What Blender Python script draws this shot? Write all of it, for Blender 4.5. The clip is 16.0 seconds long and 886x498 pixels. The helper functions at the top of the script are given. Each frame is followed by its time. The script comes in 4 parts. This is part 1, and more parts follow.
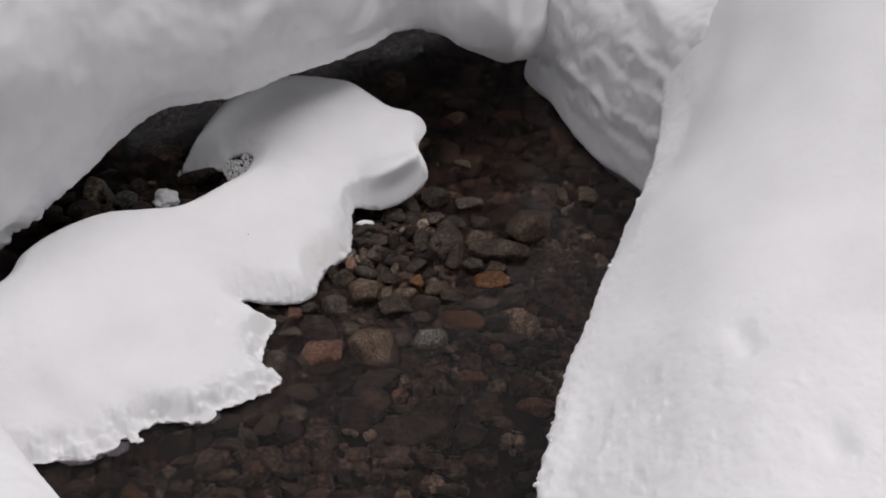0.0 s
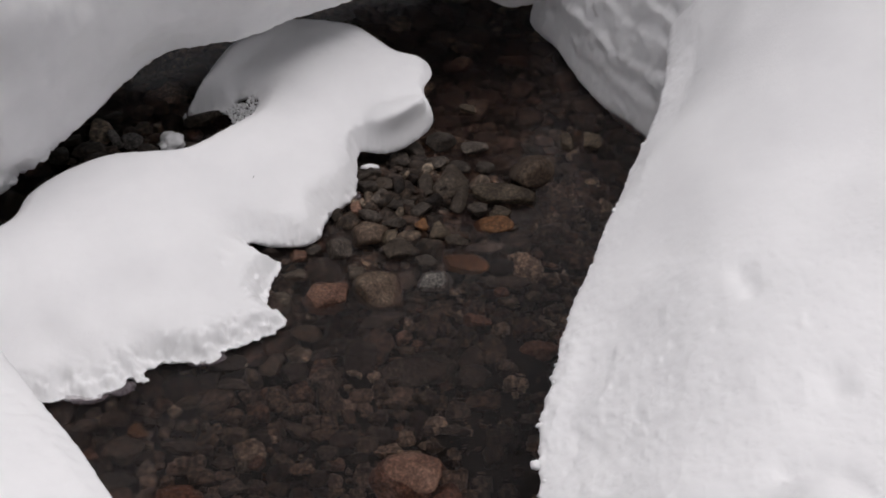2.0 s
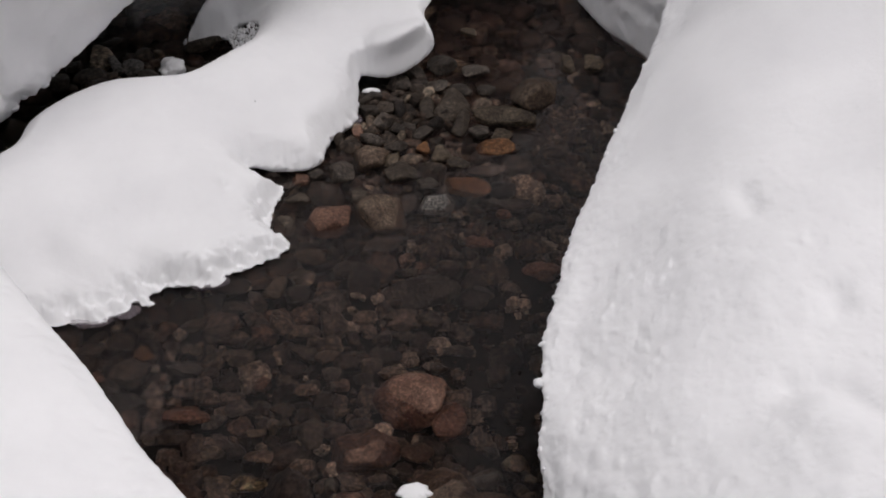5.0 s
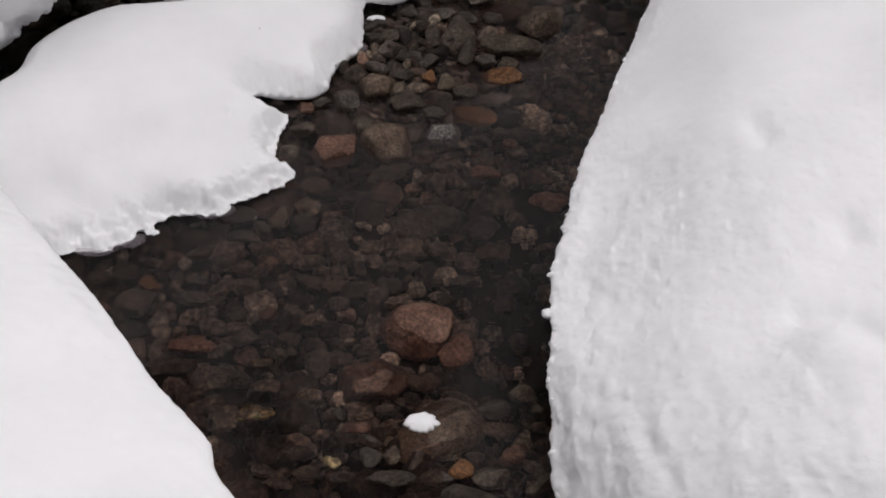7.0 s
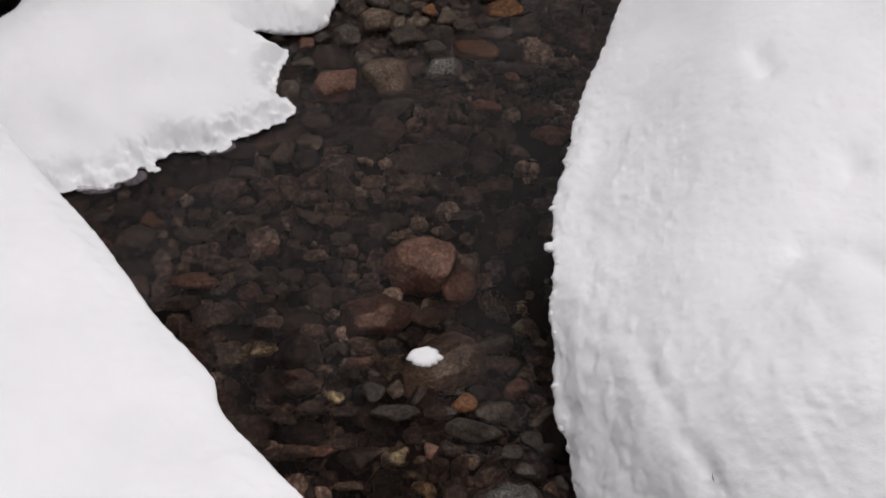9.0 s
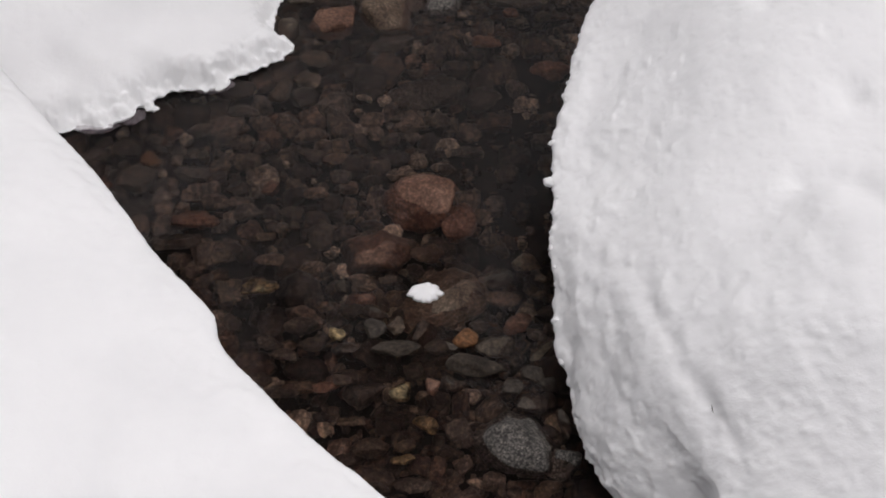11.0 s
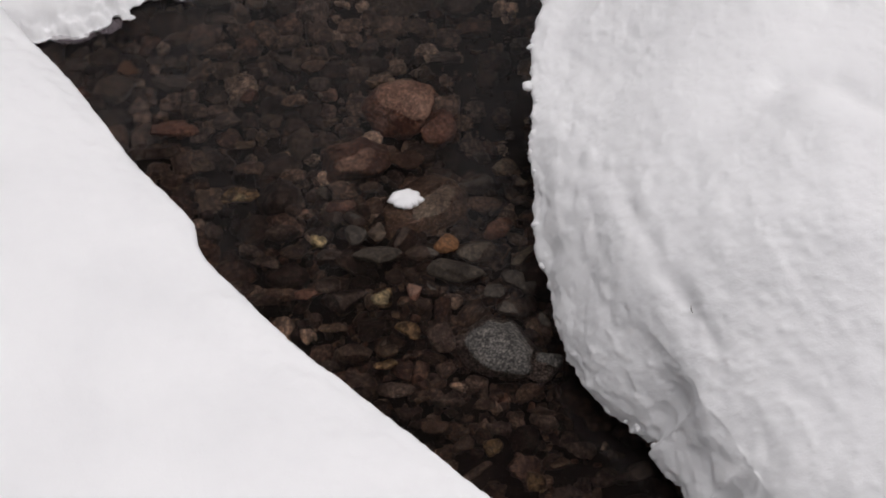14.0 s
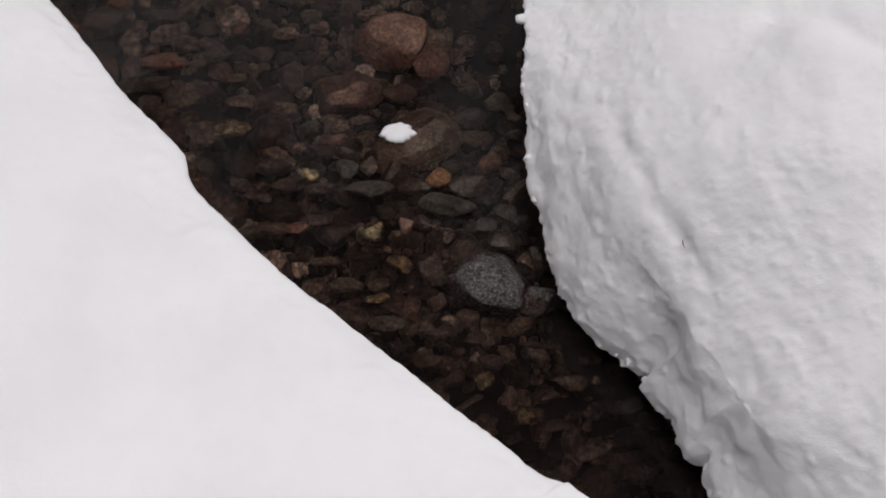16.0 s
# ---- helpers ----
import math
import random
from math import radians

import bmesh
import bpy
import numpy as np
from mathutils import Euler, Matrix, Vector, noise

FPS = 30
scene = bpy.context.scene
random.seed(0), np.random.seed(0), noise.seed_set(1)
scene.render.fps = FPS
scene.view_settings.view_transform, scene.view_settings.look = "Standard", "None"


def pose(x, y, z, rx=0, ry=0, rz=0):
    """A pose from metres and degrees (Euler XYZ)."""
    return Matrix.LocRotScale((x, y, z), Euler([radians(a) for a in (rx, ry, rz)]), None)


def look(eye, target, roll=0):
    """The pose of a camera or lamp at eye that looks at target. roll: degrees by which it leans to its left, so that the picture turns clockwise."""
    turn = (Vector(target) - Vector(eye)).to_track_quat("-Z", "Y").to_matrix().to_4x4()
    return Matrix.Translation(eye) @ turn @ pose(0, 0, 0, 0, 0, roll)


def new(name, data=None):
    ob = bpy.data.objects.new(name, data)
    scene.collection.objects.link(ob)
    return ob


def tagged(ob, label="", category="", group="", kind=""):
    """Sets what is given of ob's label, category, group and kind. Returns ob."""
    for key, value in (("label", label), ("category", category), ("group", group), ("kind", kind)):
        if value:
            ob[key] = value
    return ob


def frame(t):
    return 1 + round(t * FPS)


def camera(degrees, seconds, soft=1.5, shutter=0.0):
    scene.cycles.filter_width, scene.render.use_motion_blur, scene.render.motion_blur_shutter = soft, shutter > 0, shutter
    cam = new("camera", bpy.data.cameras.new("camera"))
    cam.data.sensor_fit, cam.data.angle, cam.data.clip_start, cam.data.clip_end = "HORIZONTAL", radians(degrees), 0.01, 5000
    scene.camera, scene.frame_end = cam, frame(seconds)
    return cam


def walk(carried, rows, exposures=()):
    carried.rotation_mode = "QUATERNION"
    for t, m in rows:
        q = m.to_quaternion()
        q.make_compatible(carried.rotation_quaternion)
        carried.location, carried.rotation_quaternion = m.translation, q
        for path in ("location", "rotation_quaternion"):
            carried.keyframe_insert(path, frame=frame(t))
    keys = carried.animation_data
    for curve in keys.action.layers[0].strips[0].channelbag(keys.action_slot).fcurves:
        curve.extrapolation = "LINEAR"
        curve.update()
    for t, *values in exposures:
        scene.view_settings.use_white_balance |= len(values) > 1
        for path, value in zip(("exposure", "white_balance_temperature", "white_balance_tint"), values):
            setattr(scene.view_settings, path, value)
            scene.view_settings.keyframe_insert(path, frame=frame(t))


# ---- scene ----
# ------------------------------------------------------------------ camera
cam = camera(32.0, 16.0, soft=1.8)
ROWS = [
    (0.0, -0.0000, -0.0000, 2.2000, 52.000, -0.000, 0.000),
    (0.5, 0.0003, -0.0042, 2.1971, 51.606, 0.154, -0.059),
    (1.0, 0.0017, -0.0085, 2.1973, 51.068, 0.052, 0.000),
    (1.5, 0.0000, -0.0141, 2.1931, 50.638, -0.189, 0.314),
    (2.0, -0.0030, -0.0186, 2.1946, 50.180, -0.231, 0.339),
    (2.5, -0.0018, -0.0221, 2.1939, 49.805, -0.049, 0.328),
    (3.0, -0.0009, -0.0263, 2.1934, 49.355, -0.003, 0.352),
    (3.5, 0.0003, -0.0360, 2.1909, 48.995, 0.198, 0.133),
    (6.0, -0.0165, -0.0413, 2.1839, 46.432, 0.101, -0.022),
    (6.5, -0.0236, -0.0328, 2.1810, 45.719, 0.081, -0.148),
    (7.0, -0.0311, -0.0287, 2.1765, 45.044, -0.187, 0.069),
    (7.5, -0.0358, -0.0258, 2.1743, 44.430, -0.207, 0.074),
    (8.0, -0.0306, -0.0263, 2.1706, 43.811, 0.040, -0.077),
    (8.5, -0.0286, -0.0277, 2.1713, 43.262, 0.145, -0.116),
    (11.0, -0.0195, -0.0369, 2.1649, 40.530, 0.721, -0.464),
    (11.5, -0.0194, -0.0415, 2.1631, 40.145, 0.556, -0.390),
    (12.0, -0.0162, -0.0395, 2.1635, 39.684, 0.639, -0.575),
    (12.5, -0.0141, -0.0399, 2.1627, 39.076, 0.940, -1.022),
    (13.0, -0.0114, -0.0403, 2.1612, 38.281, 1.101, -1.271),
    (13.5, -0.0093, -0.0438, 2.1616, 37.571, 1.037, -1.326),
    (14.0, -0.0110, -0.0451, 2.1621, 37.189, 0.788, -1.413),
    (14.5, -0.0105, -0.0437, 2.1598, 36.889, 0.674, -1.405),
    (15.0, -0.0079, -0.0476, 2.1555, 36.316, 0.659, -1.245),
    (15.5, -0.0101, -0.0457, 2.1532, 35.488, 0.512, -1.343),
    (16.0, -0.0097, -0.0510, 2.1526, 34.963, 0.462, -1.422),
]
EXPOSURES = [(0.0, 0.09, 6500, 15), (7.0, 0.13, 6500, 15), (12.5, 0.17, 6500, 14), (16.0, 0.0, 6500, 15)]
walk(cam, [(t, pose(x, y, z, rx, ry, rz)) for t, x, y, z, rx, ry, rz in ROWS], EXPOSURES)

# ------------------------------------------------------------------ light: overcast winter sky
world = bpy.data.worlds.new("overcast_sky")
scene.world = world
world.use_nodes = True
wn, wl = world.node_tree.nodes, world.node_tree.links
sky = wn.new("ShaderNodeTexSky")
sky.sky_type = 'NISHITA'
sky.sun_disc = False
sky.sun_elevation, sky.sun_rotation = radians(79), radians(59)
sky.air_density, sky.dust_density = 1.0, 3.0
grey = wn.new("ShaderNodeHueSaturation")
grey.inputs["Saturation"].default_value = 0.07
wl.new(sky.outputs[0], grey.inputs["Color"])
wl.new(grey.outputs[0], wn["Background"].inputs["Color"])
wn["Background"].inputs["Strength"].default_value = 0.074
sun = new("sun", bpy.data.lights.new("sun", "SUN"))
sun.data.energy, sun.data.angle, sun.data.color = 2.15, radians(55), (1.0, 0.985, 0.96)
sun.matrix_world = look((1.5, 2.9, 9), (0, 2, 0))


# ------------------------------------------------------------------ tools
def lattice(ix, iy, iz, seed):
    h = (ix * 374761393 + iy * 668265263 + iz * 2147483647 + seed * 974634777) & 0xFFFFFFFF
    h = ((h ^ (h >> 13)) * 1274126177) & 0xFFFFFFFF
    h = ((h ^ (h >> 16)) * 2246822519) & 0xFFFFFFFF
    return ((h >> 8) & 0xFFFF) / 32767.5 - 1.0


TWIST = np.array(Euler((0.7, 0.5, 0.9)).to_matrix())


def vnoise(p, scale, seed=0):
    """Smooth noise in -1..1 at points p (n, 3); scale: metres of one cell."""
    q = np.asarray(p, float) @ TWIST / scale + 1000.37
    i = np.floor(q).astype(np.int64)
    g = q - i
    g = g * g * g * (g * (g * 6 - 15) + 10)
    out = np.zeros(len(q))
    for dx in (0, 1):
        for dy in (0, 1):
            for dz in (0, 1):
                w = (g[:, 0] if dx else 1 - g[:, 0]) * (g[:, 1] if dy else 1 - g[:, 1]) * (g[:, 2] if dz else 1 - g[:, 2])
                out += w * lattice(i[:, 0] + dx, i[:, 1] + dy, i[:, 2] + dz, seed)
    return out


def fbm(p, scale, seed=0, octaves=3):
    return sum(vnoise(p, scale / 2 ** k, seed + 7 * k) / 2 ** k for k in range(octaves))


def smooth(a, b, x):
    t = np.clip((x - a) / (b - a), 0, 1)
    return t * t * (3 - 2 * t)


def curve(points, n):
    """n points, evenly spaced along a soft curve through the control points."""
    P = np.array(points, float)
    P = np.vstack([2 * P[0] - P[1], P, 2 * P[-1] - P[-2]])
    fine = []
    for a, b, c, d in zip(P[:-3], P[1:-2], P[2:-1], P[3:]):
        t = np.linspace(0, 1, 24, endpoint=False)[:, None]
        fine.append(0.5 * (2 * b + (c - a) * t + (2 * a - 5 * b + 4 * c - d) * t * t + (3 * b - a - 3 * c + d) * t ** 3))
    fine = np.vstack(fine + [P[-2:-1]])
    run = np.concatenate([[0], np.cumsum(np.linalg.norm(np.diff(fine, axis=0), axis=1))])
    at = np.linspace(0, run[-1], n)
    return np.stack([np.interp(at, run, fine[:, k]) for k in range(P.shape[1])], 1)


def sheet(name, V, material, shade=True):
    """A mesh object from a grid of points V (rows, columns, 3)."""
    r, c = V.shape[:2]
    i = np.arange((r - 1) * (c - 1))
    a = (i // (c - 1)) * c + i % (c - 1)
    F = np.stack([a, a + c, a + c + 1, a + 1], 1)
    me = bpy.data.meshes.new(name)
    me.from_pydata(V.reshape(-1, 3).tolist(), [], F.tolist())
    me.polygons.foreach_set("use_smooth", [shade] * len(F))
    me.materials.append(material)
    me.update()
    return new(name, me)


def grid_normals(V):
    du = np.gradient(V, axis=0)
    dv = np.gradient(V, axis=1)
    n = np.cross(du, dv)
    return n / np.maximum(np.linalg.norm(n, axis=2, keepdims=True), 1e-9)


def part(name, verts, faces, material, parent=None, label="", smooth_shade=True):
    me = bpy.data.meshes.new(name)
    me.from_pydata(verts, [], faces)
    me.polygons.foreach_set("use_smooth", [smooth_shade] * len(faces))
    me.materials.append(material)
    ob = new(name, me)
    ob.parent = parent
    return tagged(ob, label)


# ------------------------------------------------------------------ materials
def node_material(name):
    m = bpy.data.materials.new(name)
    m.use_nodes = True
    return m, m.node_tree.nodes, m.node_tree.links, m.node_tree.nodes["Principled BSDF"]


def noise_node(nodes, links, coord, scale, detail=4, rough=0.55):
    n = nodes.new("ShaderNodeTexNoise")
    n.inputs["Scale"].default_value, n.inputs["Detail"].default_value, n.inputs["Roughness"].default_value = scale, detail, rough
    links.new(coord, n.inputs["Vector"])
    return n


def ramp_node(nodes, links, fac, stops):
    r = nodes.new("ShaderNodeValToRGB")
    while len(r.color_ramp.elements) < len(stops):
        r.color_ramp.elements.new(0.5)
    for e, (at, col) in zip(r.color_ramp.elements, stops):
        e.position, e.color = at, (*col, 1)
    links.new(fac, r.inputs["Fac"])
    return r


def snow_material():
    m, nodes, links, b = node_material("snow")
    co = nodes.new("ShaderNodeTexCoord").outputs["Object"]
    tint = ramp_node(nodes, links, noise_node(nodes, links, co, 5, 5).outputs["Fac"],
                     [(0.3, (0.84, 0.84, 0.852)), (0.55, (0.885, 0.885, 0.895)), (0.75, (0.915, 0.915, 0.925))])
    links.new(tint.outputs[0], b.inputs["Base Color"])
    b.inputs["Roughness"].default_value = 0.75
    b.inputs["Specular IOR Level"].default_value = 0.2
    b.inputs["Subsurface Weight"].default_value = 0.55
    b.inputs["Subsurface Radius"].default_value = (1.0, 1.0, 1.0)
    b.inputs["Subsurface Scale"].default_value = 0.009
    grain = noise_node(nodes, links, co, 420, 2, 0.6)
    clump = noise_node(nodes, links, co, 70, 4, 0.6)
    b1, b2 = nodes.new("ShaderNodeBump"), nodes.new("ShaderNodeBump")
    b1.inputs["Strength"].default_value, b1.inputs["Distance"].default_value = 0.30, 0.002
    b2.inputs["Strength"].default_value, b2.inputs["Distance"].default_value = 0.18, 0.005
    links.new(grain.outputs["Fac"], b1.inputs["Height"])
    links.new(clump.outputs["Fac"], b2.inputs["Height"])
    links.new(b1.outputs[0], b2.inputs["Normal"])
    links.new(b2.outputs[0], b.inputs["Normal"])
    return m


def stone_material(name, dark, mid, light, speckle=0.0, island=False, speck_scale=160):
    m, nodes, links, b = node_material(name)
    co = nodes.new("ShaderNodeTexCoord").outputs["Object"]
    rnd = nodes.new("ShaderNodeNewGeometry").outputs["Random Per Island"] if island else nodes.new("ShaderNodeObjectInfo").outputs["Random"]
    shift = nodes.new("ShaderNodeVectorMath")
    shift.operation = 'ADD'
    mul = nodes.new("ShaderNodeMath")
    mul.operation = 'MULTIPLY'
    mul.inputs[1].default_value = 37.0
    links.new(rnd, mul.inputs[0])
    links.new(co, shift.inputs[0])
    links.new(mul.outputs[0], shift.inputs[1])
    co = shift.outputs[0]
    big = noise_node(nodes, links, co, 22, 5, 0.62)
    base = ramp_node(nodes, links, big.outputs["Fac"], [(0.28, dark), (0.52, mid), (0.74, light)])
    mid_n = noise_node(nodes, links, co, 120, 6, 0.72)
    blot = ramp_node(nodes, links, mid_n.outputs["Fac"], [(0.36, (0.48, 0.47, 0.46)), (0.5, (0.95, 0.93, 0.9)), (0.66, (1.7, 1.62, 1.5))])
    wear = nodes.new("ShaderNodeMix")
    wear.data_type, wear.blend_type = 'RGBA', 'MULTIPLY'
    wear.inputs["Factor"].default_value = 0.9
    links.new(base.outputs[0], wear.inputs["A"])
    links.new(blot.outputs[0], wear.inputs["B"])
    col = wear.outputs["Result"]
    if speckle:
        fine = noise_node(nodes, links, co, speck_scale, 3, 0.7)
        sp = ramp_node(nodes, links, fine.outputs["Fac"], [(0.42, (0.25, 0.25, 0.25)), (0.5, (0.8, 0.8, 0.8)), (0.62, (1.7, 1.65, 1.6))])
        mix = nodes.new("ShaderNodeMix")
        mix.data_type, mix.blend_type = 'RGBA', 'MULTIPLY'
        mix.inputs["Factor"].default_value = speckle
        links.new(col, mix.inputs["A"])
        links.new(sp.outputs[0], mix.inputs["B"])
        col = mix.outputs["Result"]
    tone = nodes.new("ShaderNodeHueSaturation")
    val = nodes.new("ShaderNodeMapRange")
    val.inputs["To Min"].default_value, val.inputs["To Max"].default_value = 0.6, 1.25
    links.new(rnd, val.inputs["Value"])
    links.new(val.outputs[0], tone.inputs["Value"])
    links.new(col, tone.inputs["Color"])
    links.new(tone.outputs[0], b.inputs["Base Color"])
    b.inputs["Roughness"].default_value = 0.5
    b.inputs["Specular IOR Level"].default_value = 0.14
    bump = nodes.new("ShaderNodeBump")
    bump.inputs["Strength"].default_value, bump.inputs["Distance"].default_value = 0.8, 0.005
    links.new(noise_node(nodes, links, co, 120, 5, 0.65).outputs["Fac"], bump.inputs["Height"])
    links.new(bump.outputs[0], b.inputs["Normal"])
    return m


def gravel_material(island):
    """Mixed river pebbles: each stone takes its own hue."""
    m, nodes, links, b = node_material("gravel_joined" if island else "gravel")
    co = nodes.new("ShaderNodeTexCoord").outputs["Object"]
    rnd = nodes.new("ShaderNodeNewGeometry").outputs["Random Per Island"] if island else nodes.new("ShaderNodeObjectInfo").outputs["Random"]
    hue = ramp_node(nodes, links, rnd, [(0.0, (0.022, 0.017, 0.015)), (0.18, (0.078, 0.062, 0.052)), (0.34, (0.036, 0.030, 0.028)), (0.50, (0.118, 0.092, 0.074)),
                                        (0.64, (0.030, 0.024, 0.021)), (0.77, (0.098, 0.064, 0.050)), (0.88, (0.085, 0.072, 0.064)), (0.94, (0.250, 0.210, 0.170))])
    n1 = noise_node(nodes, links, co, 75 if island else 2.6, 7, 0.74)
    sh = ramp_node(nodes, links, n1.outputs["Fac"], [(0.36, (0.26, 0.25, 0.24)), (0.5, (0.85, 0.83, 0.8)), (0.64, (2.3, 2.1, 1.9))])
    mix = nodes.new("ShaderNodeMix")
    mix.data_type, mix.blend_type = 'RGBA', 'MULTIPLY'
    mix.inputs["Factor"].default_value = 1.0
    links.new(hue.outputs[0], mix.inputs["A"])
    links.new(sh.outputs[0], mix.inputs["B"])
    # broad random patches in the colour stand in for light lost in deeper water
    depth_tone = ramp_node(nodes, links, noise_node(nodes, links, nodes.new("ShaderNodeNewGeometry").outputs["Position"], 7, 4, 0.6).outputs["Fac"],
                     [(0.36, (0.42, 0.40, 0.38)), (0.5, (0.85, 0.84, 0.83)), (0.64, (1.35, 1.33, 1.3))])
    depth_mix = nodes.new("ShaderNodeMix")
    depth_mix.data_type, depth_mix.blend_type = 'RGBA', 'MULTIPLY'
    depth_mix.inputs["Factor"].default_value = 1.0
    links.new(mix.outputs["Result"], depth_mix.inputs["A"])
    links.new(depth_tone.outputs[0], depth_mix.inputs["B"])
    links.new(depth_mix.outputs["Result"], b.inputs["Base Color"])
    b.inputs["Roughness"].default_value = 0.5
    b.inputs["Specular IOR Level"].default_value = 0.14
    bump = nodes.new("ShaderNodeBump")
    bump.inputs["Strength"].default_value, bump.inputs["Distance"].default_value = 0.8, 0.005
    links.new(noise_node(nodes, links, co, 150 if island else 5, 5, 0.7).outputs["Fac"], bump.inputs["Height"])
    links.new(bump.outputs[0], b.inputs["Normal"])
    return m


def silt_material():
    m, nodes, links, b = node_material("silt")
    co = nodes.new("ShaderNodeTexCoord").outputs["Object"]
    c = ramp_node(nodes, links, noise_node(nodes, links, co, 30, 6, 0.65).outputs["Fac"],
                  [(0.3, (0.007, 0.0055, 0.005)), (0.55, (0.016, 0.012, 0.010)), (0.75, (0.032, 0.025, 0.021))])
    links.new(c.outputs[0], b.inputs["Base Color"])
    b.inputs["Roughness"].default_value = 0.8
    b.inputs["Specular IOR Level"].default_value = 0.1
    bump = nodes.new("ShaderNodeBump")
    bump.inputs["Strength"].default_value, bump.inputs["Distance"].default_value = 0.6, 0.006
    links.new(noise_node(nodes, links, co, 60, 5, 0.65).outputs["Fac"], bump.inputs["Height"])
    links.new(bump.outputs[0], b.inputs["Normal"])
    return m


def water_material():
    m = bpy.data.materials.new("water")
    m.use_nodes = True
    nodes, links = m.node_tree.nodes, m.node_tree.links
    nodes.clear()
    out = nodes.new("ShaderNodeOutputMaterial")
    clear, gloss, mix, fres = (nodes.new("ShaderNodeBsdfRefraction"), nodes.new("ShaderNodeBsdfGlossy"),
                               nodes.new("ShaderNodeMixShader"), nodes.new("ShaderNodeFresnel"))
    clear.inputs["Color"].default_value = (0.96, 0.855, 0.82, 1)
    clear.inputs["IOR"].default_value, clear.inputs["Roughness"].default_value = 1.33, 0.0
    gloss.inputs["Color"].default_value = (1, 1, 1, 1)
    gloss.inputs["Roughness"].default_value = 0.03
    fres.inputs["IOR"].default_value = 1.33
    co = nodes.new("ShaderNodeTexCoord").outputs["Object"]
    st = nodes.new("ShaderNodeMapping")
    st.inputs["Scale"].default_value = (1.0, 2.2, 1.0)
    links.new(co, st.inputs["Vector"])
    n1 = noise_node(nodes, links, st.outputs[0], 7, 3, 0.5)
    n2 = noise_node(nodes, links, st.outputs[0], 26, 2, 0.5)
    b1, b2 = nodes.new("ShaderNodeBump"), nodes.new("ShaderNodeBump")
    b1.inputs["Strength"].default_value, b1.inputs["Distance"].default_value = 0.3, 0.004
    b2.inputs["Strength"].default_value, b2.inputs["Distance"].default_value = 0.25, 0.002
    b3 = nodes.new("ShaderNodeBump")
    b3.inputs["Strength"].default_value, b3.inputs["Distance"].default_value = 1.0, 0.0022
    links.new(noise_node(nodes, links, st.outputs[0], 30, 1, 0.5).outputs["Fac"], b3.inputs["Height"])
    links.new(n1.outputs["Fac"], b1.inputs["Height"])
    links.new(n2.outputs["Fac"], b2.inputs["Height"])
    links.new(b1.outputs[0], b2.inputs["Normal"])
    links.new(b2.outputs[0], gloss.inputs["Normal"])
    links.new(b3.outputs[0], clear.inputs["Normal"])
    links.new(b2.outputs[0], fres.inputs["Normal"])
    links.new(fres.outputs[0], mix.inputs["Fac"])
    # a faint even haze painted into the surface lifts the darkest tones
    haze, haze_mix = nodes.new("ShaderNodeBsdfDiffuse"), nodes.new("ShaderNodeMixShader")
    haze.inputs["Color"].default_value = (0.34, 0.27, 0.25, 1)
    haze_mix.inputs["Fac"].default_value = 0.010
    links.new(clear.outputs[0], haze_mix.inputs[1])
    links.new(haze.outputs[0], haze_mix.inputs[2])
    links.new(haze_mix.outputs[0], mix.inputs[1])
    links.new(gloss.outputs[0], mix.inputs[2])
    links.new(mix.outputs[0], out.inputs["Surface"])
    return m


SNOW = snow_material()
SILT = silt_material()
WATER = water_material()
GRAVEL, GRAVEL_JOINED = gravel_material(False), gravel_material(True)
STONE_KINDS = {
    "red": (stone_material("red_stone", (0.076, 0.040, 0.031), (0.135, 0.076, 0.056), (0.205, 0.126, 0.096), 0.3), "reddish-brown"),
    "orange": (stone_material("orange_stone", (0.085, 0.042, 0.021), (0.17, 0.083, 0.040), (0.26, 0.145, 0.08), 0.3), "rusty orange"),
    "yellow": (stone_material("yellow_stone", (0.070, 0.054, 0.032), (0.165, 0.124, 0.070), (0.300, 0.232, 0.135), 0.9, speck_scale=75), "mottled yellow-brown"),
    "tan": (stone_material("tan_stone", (0.045, 0.034, 0.026), (0.088, 0.068, 0.050), (0.150, 0.122, 0.094), 0.4), "pale tan"),
    "grey": (stone_material("grey_stone", (0.034, 0.026, 0.021), (0.064, 0.051, 0.041), (0.110, 0.090, 0.074), 0.4), "grey"),
    "dark": (stone_material("dark_stone", (0.034, 0.027, 0.023), (0.072, 0.060, 0.052), (0.137, 0.117, 0.101), 0.5), "dark brown"),
    "slate": (stone_material("slate_stone", (0.028, 0.023, 0.020), (0.052, 0.043, 0.037), (0.092, 0.078, 0.068), 0.3), "blue-grey slaty"),
    "granite": (stone_material("granite_stone", (0.062, 0.058, 0.055), (0.11, 0.104, 0.10), (0.165, 0.156, 0.148), 0.85, speck_scale=230), "speckled grey granite"),
    "mottled": (stone_material("mottled_stone", (0.050, 0.034, 0.026), (0.092, 0.066, 0.050), (0.150, 0.116, 0.088), 0.45, speck_scale=200), "mottled brown"),
}


